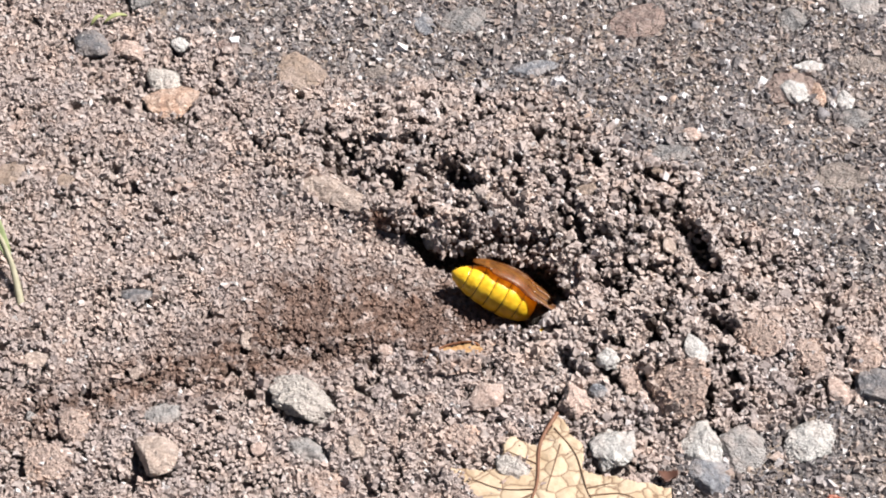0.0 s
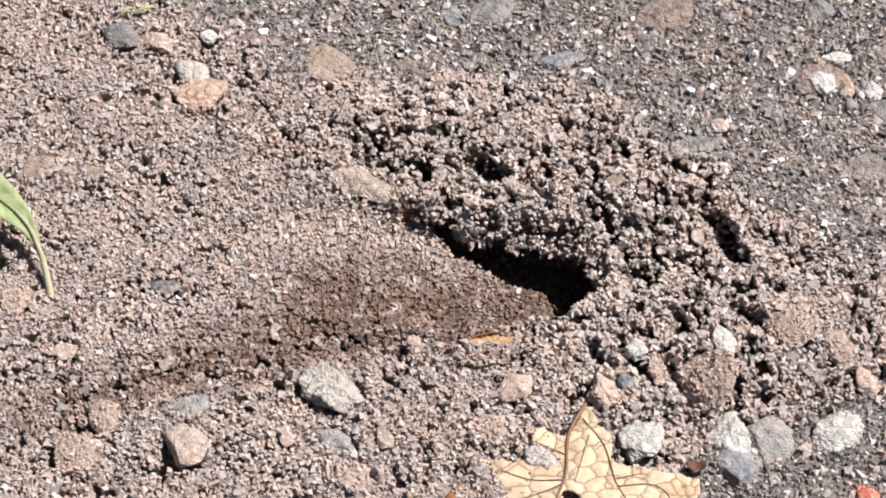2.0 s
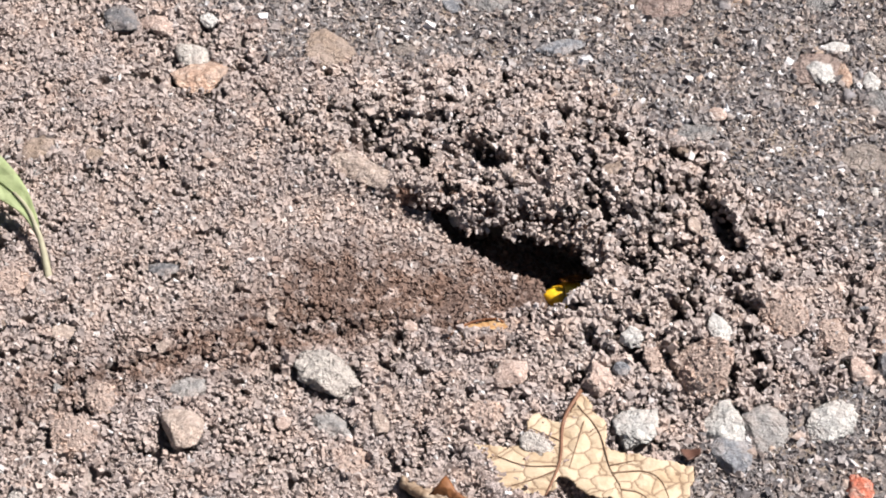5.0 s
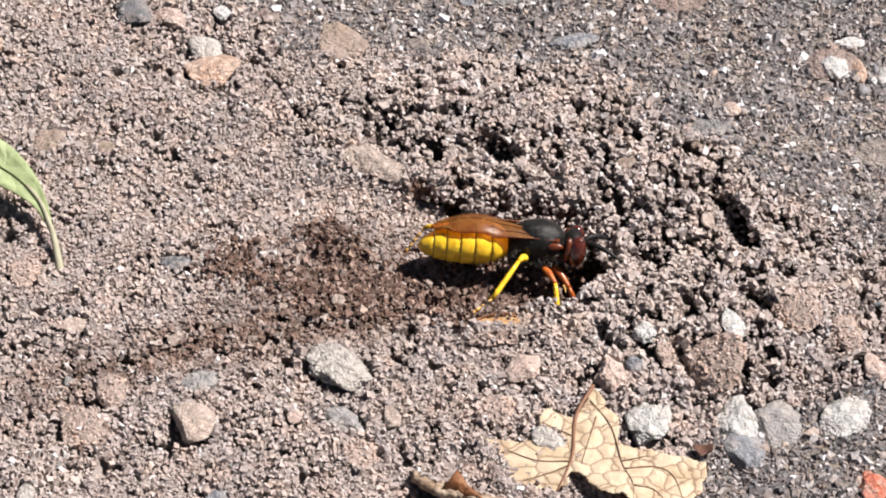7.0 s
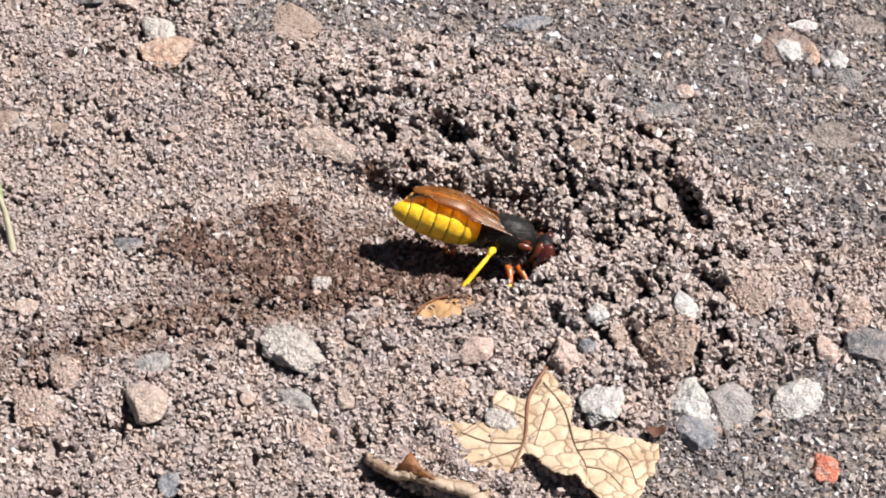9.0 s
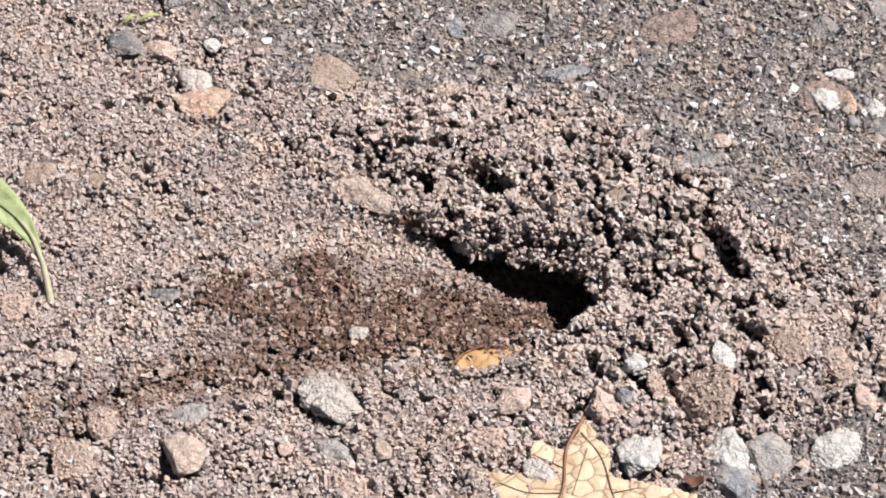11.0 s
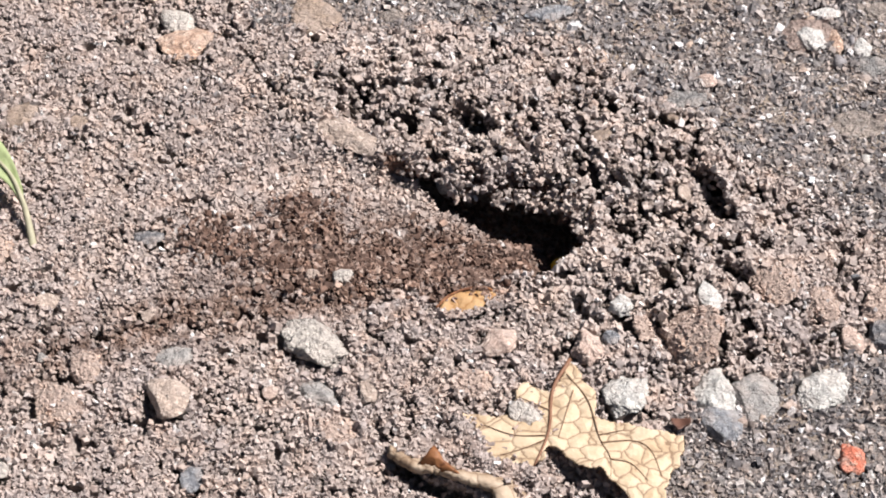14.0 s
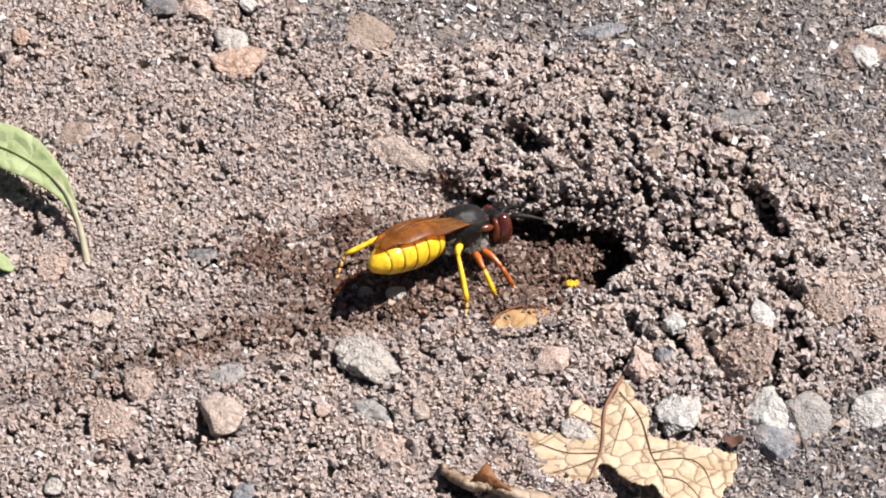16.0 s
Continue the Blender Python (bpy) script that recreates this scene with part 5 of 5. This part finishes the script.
def build_wasp():
    wasp = holder("digging_wasp", "black and yellow digging wasp with amber wings at its burrow", "wasp")
    # abdomen: telescoped rings
    cuts = [0, 0.2, 0.38, 0.54, 0.69, 0.83, 1.0]
    root = None
    for i, (a, b) in enumerate(zip(cuts, cuts[1:])):
        us = [a + (b - a) * k / 7 for k in range(8)]
        prof = [(-8.6 * u, abdomen_radius(u) * (0.955 + 0.06 * ((u - a) / (b - a)) ** 0.7 - 0.02 * ((u - a) / (b - a)) ** 6)) for u in us]
        me = from_bm("abdomen" if root is None else "segment", lathe(prof, 0.88, 36, abdomen_drop))
        ob = part("abdomen" if root is None else "segment", me, M_YELLOW, root or wasp, "" if root else "smooth yellow abdomen with thin dark bands")
        if root is None:
            root = ob
            root.location = Vector((-2.5, 0, -0.1)) * MM
        if i < 5:
            band = [(-8.6 * (b + d), abdomen_radius(b + d) * (1.0 - 30 * abs(d - 0.002) * 0.25)) for d in (-0.003, 0.0, 0.004, 0.008)]
            part("band", from_bm("band", lathe(band, 0.88, 36, abdomen_drop)), M_BAND, root, "thin dark band")
    part("waist", from_bm("waist", joined(lathe([(-0.2, 0.5), (0.4, 0.38), (1.0, 0.5)], 1.0, 14))), M_BLACK, root)
    # thorax
    thorax = part("thorax", from_bm("thorax", joined(egg(0.1, 0, 0.4, 2.7, 1.9, 2.05, 0.05, 4), egg(-1.9, 0, -0.1, 1.2, 1.45, 1.4, 0.06), egg(0.4, 0, -0.7, 1.7, 1.5, 1.3, 0.06))), M_BLACK, wasp, "black hairy thorax")
    part("collar", from_bm("collar", egg(2.0, 0, 0.3, 0.5, 1.35, 1.1)), M_BLACK, thorax, "dark collar")
    for s in (-1, 1):
        part("wing_root", from_bm("wing_root", egg(1.6, s * 1.66, 0.5, 0.8, 0.3, 0.36)), M_RED, thorax, "red-brown wing root")
    part("scutellum", from_bm("scutellum", egg(-1.2, 0, 1.35, 0.6, 0.9, 0.45)), M_BLACK, thorax)
    hairs("hair", [((0.4, 0, -0.7), (1.7, 1.6, 1.4)), ((-1.7, 0, -0.5), (1.2, 1.5, 1.3)), ((1.0, 0, -0.8), (1.5, 1.6, 1.3))], 900, 0.42, 3, M_HAIR, thorax)
    hairs("down", [((0.1, 0, 0.4), (2.7, 1.9, 2.05))], 260, 0.24, 4, M_DOWN, thorax)
    # head
    head = part("head", from_bm("head", joined(egg(0, 0, 0, 1.05, 1.98, 1.72, 0.03, 4), egg(0.55, 0, -0.8, 0.65, 1.0, 0.75, 0.03))), M_BLACK, wasp, "broad black head with dark red eyes")
    head.location = Vector((3.35, 0, -0.1)) * MM
    for s in (-1, 1):
        part("eye", from_bm("eye", egg(0.34, s * 1.36, 0.1, 0.86, 0.8, 1.55)), M_EYE, head, "glossy dark red eye")
        part("temple", from_bm("temple", egg(-0.5, s * 1.22, 0.1, 0.42, 0.66, 1.2)), M_RED, head)
        part("mandible", from_bm("mandible", tube(smoothed([(0.5, s * 0.7, -1.1), (1.0, s * 0.75, -1.5), (1.3, s * 0.2, -1.9)], 4), [0.3, 0.3, 0.29, 0.27, 0.24, 0.2, 0.15, 0.1, 0.05], 8)), M_RUST, head, "orange-brown mandible")
        feeler = smoothed([(0.8, s * 0.35, 0.35), (1.7, s * 0.9, 0.9), (3.0, s * 1.6, 0.75), (4.6, s * 2.3, 0.2)], 6)
        part("antenna", from_bm("antenna", tube(feeler, [0.13 + 0.15 * math.sin(math.pi * min(1, 0.15 + i / len(feeler))) for i in range(len(feeler))], 8)), M_BLACK, head)
    part("face", from_bm("face", egg(0.9, 0, -0.5, 0.42, 0.8, 0.8)), M_HAIR, head, "whitish face")
    hairs("hair", [((0.3, 0, -0.6), (1.0, 1.5, 1.3))], 420, 0.4, 8, M_HAIR, head)
    # wings, folded over the back like a roof
    for s in (-1, 1):
        bm = bmesh.new()
        rows = []
        n = 22
        for i in range(n + 1):
            u = i / n
            wide = float(np.interp(u, [0, 0.1, 0.3, 0.55, 0.75, 0.9, 0.97, 1.0], [0.35, 0.9, 1.8, 2.7, 3.0, 2.7, 2.2, 1.7]))
            row = []
            for k in range(9):
                v = k / 8
                yy = s * (1.25 * (1 - u) ** 2 + wide * (0.76 * v - 0.12) + 0.1 * (1 - u))
                zz = 1.1 + (0.1 * u if s < 0 else 0) + 1.6 * math.sin(u * 2.3) - 0.35 * u - 0.4 * u * u - 0.46 * wide * v * (0.5 + 0.5 * u) - 0.09 * wide * v * v + 0.04 * math.sin(v * 16) * (1 - u) + 0.06 * noise.noise(Vector((u * 5, v * 5, s)))
                xx = 2.0 - 12.3 * u + 0.7 * v * u + 2.4 * u ** 8 * (v - 0.45) ** 2 * 2
                row.append(bm.verts.new((xx, yy, max(zz, back_at(xx, yy)))))
            rows.append(row)
        for a, b in zip(rows, rows[1:]):
            for k in range(8):
                bm.faces.new((a[k], a[k + 1], b[k + 1], b[k]))
        co = [[Vector(v.co) for v in r] for r in rows]
        wing = part("wing", from_bm("wing", bm), M_WING, wasp, "smoky amber wing")
        so = wing.modifiers.new("thickness", "SOLIDIFY")
        so.thickness = 0.04 * MM
        for k, last in ((8, 18), (5, 14), (2, 20)):
            pts = [co[i][min(k, 8)] + Vector((0, 0, 0.04)) for i in range(0, last, 2)]
            part("vein", from_bm("vein", tube(pts, [0.055 - 0.004 * j for j in range(len(pts))], 6)), M_RED, wing, "red-brown vein")
        LEGS["wing" + ("R" if s < 0 else "L")] = (wing, (0, 0, 0))
    # legs
    leg(wasp, "hindR", (-0.9, -1.3, -0.9), (-1.3, -2.8, -0.8), (-4.0, -5.1, -3.4), (-6.5, -7.3, -4.4), M_YELLOW, M_YELLOW)
    leg(wasp, "midR", (0.7, -1.3, -1.9), (1.8, -3.0, -2.6), (2.1, -4.0, -4.8), (2.8, -4.6, -6.0), M_RUST, M_YELLOW)
    leg(wasp, "foreR", (1.7, -0.9, -1.9), (3.4, -2.3, -3.0), (4.6, -2.3, -4.8), (5.5, -2.0, -5.8), M_RUST, M_RUST)
    leg(wasp, "hindL", (-1.6, 1.1, -1.0), (-6.2, 3.2, 0.1), (-10.4, 3.2, -0.8), (-12.0, 3.0, -3.6), M_YELLOW, M_YELLOW)
    leg(wasp, "midL", (0.2, 1.2, -1.4), (0.4, 3.0, -1.6), (0.2, 3.7, -3.9), (0.4, 4.0, -4.9), M_RUST, M_YELLOW)
    leg(wasp, "foreL", (1.7, 0.9, -1.3), (3.2, 1.9, -2.0), (3.5, 1.6, -3.6), (4.3, 1.3, -4.5), M_RUST, M_RUST)
    LEGS["abdomen"], LEGS["head"] = (root, (-2.5, 0, -0.1)), (head, (3.35, 0, -0.1))
    return wasp


WASP = build_wasp()


# ---- what the digging throws out ----
DAMP_SPOTS = ((-23.5, -6.6, 2.4, 0.8), (-14.2, -2.8, 1.2, 1.0), (-16, -9, 3.0, 1.6), (-9.5, -6.5, 2.5, 1.6), (-5, -9.5, 3.0, 1.8), (-12, -11.5, 3.0, 1.2), (1.5, -9, 2.2, 1.4), (-9, -8.5, 4.0, 2.0), (-1, -6.5, 3.0, 1.5), (4, -7.5, 1.6, 1.2))


def thrown_soil():
    """Handfuls of damp soil that come out of the burrow and lie along the run."""
    rng = np.random.default_rng(21)
    made = []
    for i in range(106):
        late, pile = i >= 70, i >= 90
        if pile:
            x, y, n, r = rng.uniform(0.0, 7.0), rng.uniform(-5.6, -3.2), 80, 1.5
        elif late:
            x, y, n, r = rng.uniform(1.0, 8.5), rng.uniform(-9.8, -4.5), 40, 1.5
        else:
            cx, cy, rx, ry = DAMP_SPOTS[i % len(DAMP_SPOTS)]
            x, y = cx + rng.normal() * rx, cy + rng.normal() * ry
            n, r = 44, 2.0
        q = rng.normal(size=(n, 2)) * r * 0.6
        gx, gy = x + q[:, 0] * 1.25, y + q[:, 1]
        s = rng.lognormal(-1.42, 0.3, n).clip(0.14, 0.5)
        z0 = ground_z(x, y)
        gz = height(gx, gy)
        if pile:
            z0, gz = max(z0, -2.2), np.maximum(gz, -2.2 - rng.uniform(0, 1.3, n))
        k = (gz > -3.6) & (gz < z0 + 1.6)
        p = np.stack([gx - x, gy - y, gz + 0.3 + s * 0.3 - z0], -1)[k]
        ob = heap("thrown_soil", p, s[k], 1, rng, M_DAMP, 0.8)
        tagged(ob, "dark damp soil thrown out of the burrow", "soil", kind="stuff")
        start = 15.55 + rng.uniform(0, 0.22) if pile else 15.0 + rng.uniform(0, 0.75) if late else 5.3 + rng.uniform(0, 1.7)
        made.append((ob, x, y, z0, start if i < 60 or late else (7.7, 8.1)[i % 2]))
    return made


def soil_cover():
    """Dry soil that hides the lower part of the orange leaf until it is kicked off."""
    rng = np.random.default_rng(22)
    n = 150
    gx, gy = rng.uniform(-1.8, 3.3, n), rng.uniform(-16.4, -14.1, n)
    s = rng.lognormal(-1.3, 0.3, n).clip(0.16, 0.5)
    z = np.maximum(height(gx, gy), 0.22 - 0.3 * np.maximum(0, -14.2 - gy)) + rng.uniform(0.1, 0.4, n)
    ob = heap("soil_cover", np.stack([gx - 0.8, gy + 14.8, z], -1), s, 1, rng, M_SOIL, 0.8)
    return tagged(ob, "loose dry soil lying on a leaf edge", "soil", kind="stuff")


THROWN = thrown_soil()
COVER = soil_cover()
WHITE = stone("pebble", "pale grey pebble kicked out of the burrow", "stone", -10.4, -11.3, 2.0, 1.9, 1.7, 10, "grey", 301, 0.25, 8, 0.06, 0.4, "stones kicked out of the burrow")
TANP = stone("pebble", "small tan pebble kicked out of the burrow", "stone", -13.2, -11.2, 1.5, 1.3, 1.1, 10, "tan", 302, 0.25, 8, 0.06, 0.4, "stones kicked out of the burrow")
CRUMB = stone("yellow_crumb", "small bright yellow crumb dragged from the burrow", "crumb", 5.8, -7.0, 1.5, 1.3, 1.2, 20, "yellow", 303, 0.1, 7, 0.15, 0.5, "")


# ---- motion ----
def motions():
    deep = (24.0, -4.5, -14.0, 34, 8)
    body = [(0.0, 10.8, -6.2, -3.8, 28, -3), (0.1, 10.2, -4.1, -2.4, 13, 22), (0.2, 11.0, -3.2, -3.3, 17, 25), (0.3, 11.4, -1.9, -4.5, 22, 36), (0.4, 16.5, -2.6, -8.0, 34, 25), (0.8, *deep), (4.4, *deep),
            (4.8, 18.5, -3.0, -10.5, 34, 25), (5.0, 16.8, -2.6, -9.2, 34, 30), (5.1, 15.2, -2.8, -6.2, 27, 30), (5.2, 13.2, -4.3, -3.4, 20, 9),
            (5.6, 8.4, -5.9, -1.0, 14, 0), (6.0, 5.6, -5.4, 1.6, 7, 4), (6.4, 4.8, -5.4, 1.8, 16, -4), (6.8, 5.2, -5.2, 1.6, 5, 2),
            (7.3, 4.6, -4.5, 1.6, 3, 2), (7.4, 4.2, -4.9, 1.7, 4, 2), (7.5, 5.5, -6.2, 1.6, 6, -1), (7.6, 5.1, -5.3, 1.9, 13, -7), (7.7, 4.5, -6.1, 1.6, 5, 0), (7.8, 4.3, -7.9, 1.8, 17, -14), (7.9, 4.6, -7.2, 1.4, 3, 0),
            (8.0, 5.4, -6.0, 1.5, 1, -5), (8.1, 5.9, -7.2, 1.7, 16, -4), (8.2, 5.6, -5.9, 2.2, 29, -9), (8.5, 5.8, -6.0, 1.7, 10, -2), (8.9, 6.4, -6.0, 1.4, 18, -2), (9.3, 8.4, -5.8, -1.0, 16, 2), (9.7, 12.5, -4.6, -3.8, 25, 12),
            (10.0, 17.5, -3.2, -9.0, 34, 22), (10.3, *deep), (13.7, *deep), (14.0, 18.6, -3.0, -10.5, 34, 25),
            (14.2, 15.4, -2.4, -7.5, 31, 36), (14.4, 13.8, -4.0, -4.2, 23, 18), (14.5, 12.4, -5.0, -3.8, 21, 6), (14.6, 11.5, -5.4, -3.2, 18, 6), (14.8, 8.4, -5.9, -1.5, 12, 0), (15.0, 5.6, -5.9, 1.2, 6, 15),
            (15.2, 4.0, -4.6, 1.9, 5, 9), (15.3, 4.0, -4.6, 1.9, 5, 11), (15.4, 3.7, -5.2, 2.2, 3, 17), (15.5, 3.1, -5.7, 2.4, 3, 24), (15.6, 2.6, -5.7, 2.4, 6, 25), (15.8, -0.8, -7.1, 2.4, 0, 26), (16.0, -4.4, -5.9, 3.0, 14, 34)]
    walk(WASP, [(t, pose(x * MM, y * MM, z * MM, 0, 0, rz) @ pose(0, 0, 0, -20 if z > -1.5 else -28, 0, 0) @ pose(0, 0, 0, 0, ry, 0)) for t, x, y, z, ry, rz in body])

    def swing(key, rows):
        ob, (x, y, z) = LEGS[key]
        walk(ob, [(t, pose(x * MM, y * MM, z * MM, rx, ry, rz)) for t, rx, ry, rz in rows])

    fold = (0, -70, -20)
    swing("hindL", [(0, *fold), (5.2, *fold), (5.8, 0, 5, -20), (6.2, 0, -12, 5), (6.6, 0, 6, -10), (7.3, 20, 0, 10), (7.5, 30, 1, 13), (7.6, 20, -5, 18), (7.7, 12, 0, 12), (7.8, 0, -12, 22), (7.9, 0, 2, 4), (8.0, 0, 4, -8), (8.1, 0, 0, 0), (8.2, 0, -14, 20), (8.6, 0, 0, 0), (9.2, 0, 0, -30), (9.6, *fold), (14.4, *fold),
                    (14.8, 0, 0, -30), (15.0, 0, 3, -36), (15.2, 6, 4, -22), (15.4, 16, 0, -16), (15.5, 20, -2, -18), (15.6, 18, 0, -12), (15.8, 10, -6, -10), (16.0, 0, -9, -9)])
    swing("hindR", [(0, 0, -55, 0), (5.2, 0, -55, 0), (5.8, 0, 0, 0), (6.2, 0, -20, 0), (6.6, 0, 5, 0), (7.3, -18, -42, -22), (7.5, -20, -45, -24), (7.6, -16, -36, -20), (7.7, -18, -40, -20), (7.8, -16, -24, -4), (7.9, -18, -8, 16), (8.0, -20, 10, 39), (8.1, -12, -4, 18), (8.2, 0, -14, 0), (8.6, 0, 0, 0), (9.4, 0, -40, 0), (14.4, 0, -55, 0),
                    (14.8, 0, -6, 0), (15.0, 0, 27, 22), (15.2, -6, 20, 14), (15.4, -16, 21, 3), (15.5, -20, 21, -3), (15.6, -12, 8, 0), (15.8, 4, -28, -16), (16.0, 10, -58, -36)])
    dig = [(0, 0, 0, 0), (5.2, 0, 10, 0)]
    k = 0
    for a, b in ((5.4, 8.5), (14.7, 16.0)):
        for t in np.arange(a, b + 0.01, 0.3):
            k += 1
            dig.append((round(float(t), 1), 0, 24 if k % 2 else 4, 4 if k % 2 else -4))
        if a < 10:
            dig += [(9.0, 0, 0, 0), (14.5, 0, 0, 0)]
    swing("foreR", [q for q in dig if q[0] < 15.4] + [(15.5, -20, 6, 3), (15.8, -8, 14, -6), (16.0, 0, 3, -24)])
    swing("foreL", [(t, a, 28 - b, -c) for t, a, b, c in dig])
    swing("midR", [(0, 0, 20, 0), (5.2, 0, 20, 0), (5.8, 0, 0, 0), (7.3, 0, 0, 0), (7.6, 0, 4, 0), (7.8, 0, 8, 0), (8.0, -18, -28, 18), (8.2, 0, 6, 0), (9.2, 0, 20, 0), (14.5, 0, 20, 0), (15.0, 0, -10, 0), (15.5, 0, -5, 2), (15.8, 12, 0, -22), (16.0, 28, -18, -56)])
    swing("midL", [(0, 0, 20, 0), (5.2, 0, 20, 0), (5.8, 0, 0, 0), (7.6, 0, 4, 0), (8.2, 0, -6, 0), (9.2, 0, 20, 0), (14.5, 0, 20, 0), (15.0, 0, 0, 0), (16.0, 0, 8, 0)])
    swing("abdomen", [(0, 0, 0, 0), (5.2, 0, 0, 0), (7.3, 0, 0, 0), (8.2, 0, 1, 0), (9.0, 0, 0, 0), (14.5, 0, 4, 0), (15.0, 0, -8, 0), (15.3, 0, -8, 0), (15.4, 0, -10, 0), (15.8, 0, -9, 4), (16.0, 0, -4, 13)])
    swing("head", [(0, 0, 0, 0), (7.3, 0, 8, 0), (7.5, 0, 14, 0), (7.8, 0, 20, 0), (8.2, 0, 12, 0), (14.8, 0, 20, 0), (15.0, 0, 22, 0), (15.4, 0, 10, 0), (16.0, 0, -4, 0)])
    for key, s in (("wingR", 1), ("wingL", -1)):
        swing(key, [(0, 0, 1, 0), (0.3, 0, 1, 0), (5.0, 0, 0, 0), (5.2, 0, 6, 0), (6.0, 0, 0, 0), (7.3, 0, 0.6, 0), (7.9, 0, 1, 0), (8.2, 0, 2, 0), (14.4, 0, 7, 0), (14.6, 0, 7, 0), (14.8, 0, 7, 0), (15.0, 0, 5, 0), (15.2, 0, 1, 0), (15.8, 0, -6, 2), (16.0, 0, -5, s * 2 + 8)])

    # soil and pebbles come up out of the burrow
    for ob, x, y, z, t in THROWN:
        below = pose(20 * MM, -4.5 * MM, -13 * MM)
        rest = pose(x * MM, y * MM, z * MM)
        way = pose((x + 7) / 2 * MM, (y - 4) / 2 * MM, (z + 1.6) * MM, 8, 10, 15)
        mouth = pose(8.5 * MM, -5.5 * MM, -3.4 * MM)
        walk(ob, [(0.0, below), (t - 0.25, below), (t, mouth), (t + 0.1, way), (t + 0.2, rest), (16.0, rest)])
    lies, off = pose(0.8 * MM, -14.8 * MM, 0), pose(-6 * MM, -15.5 * MM, -0.25 * MM, 0, 0, 25)
    walk(COVER, [(0.0, lies), (7.7, lies), (7.8, pose(-2.6 * MM, -15 * MM, 0.8 * MM, 0, 4, 10)), (7.9, off), (16.0, off)])
    for ob, t, way in ((WHITE, 7.7, (-1.8, -5.6, 1.4)), (TANP, 6.4, (-4, -8, 1.5)), (CRUMB, 15.7, None)):
        rest = ob.matrix_world.copy()
        below = pose(17 * MM, -4.5 * MM, -10 * MM)
        rows = [(0.0, below), (t - 0.3, below), (t, pose(8 * MM, -5.5 * MM, -3 * MM))]
        if way:
            rows.append((t + 0.1, pose(*(c * MM for c in way), 40, 30, 20)))
        walk(ob, rows + [(t + 0.2, rest), (16.0, rest)])


motions()
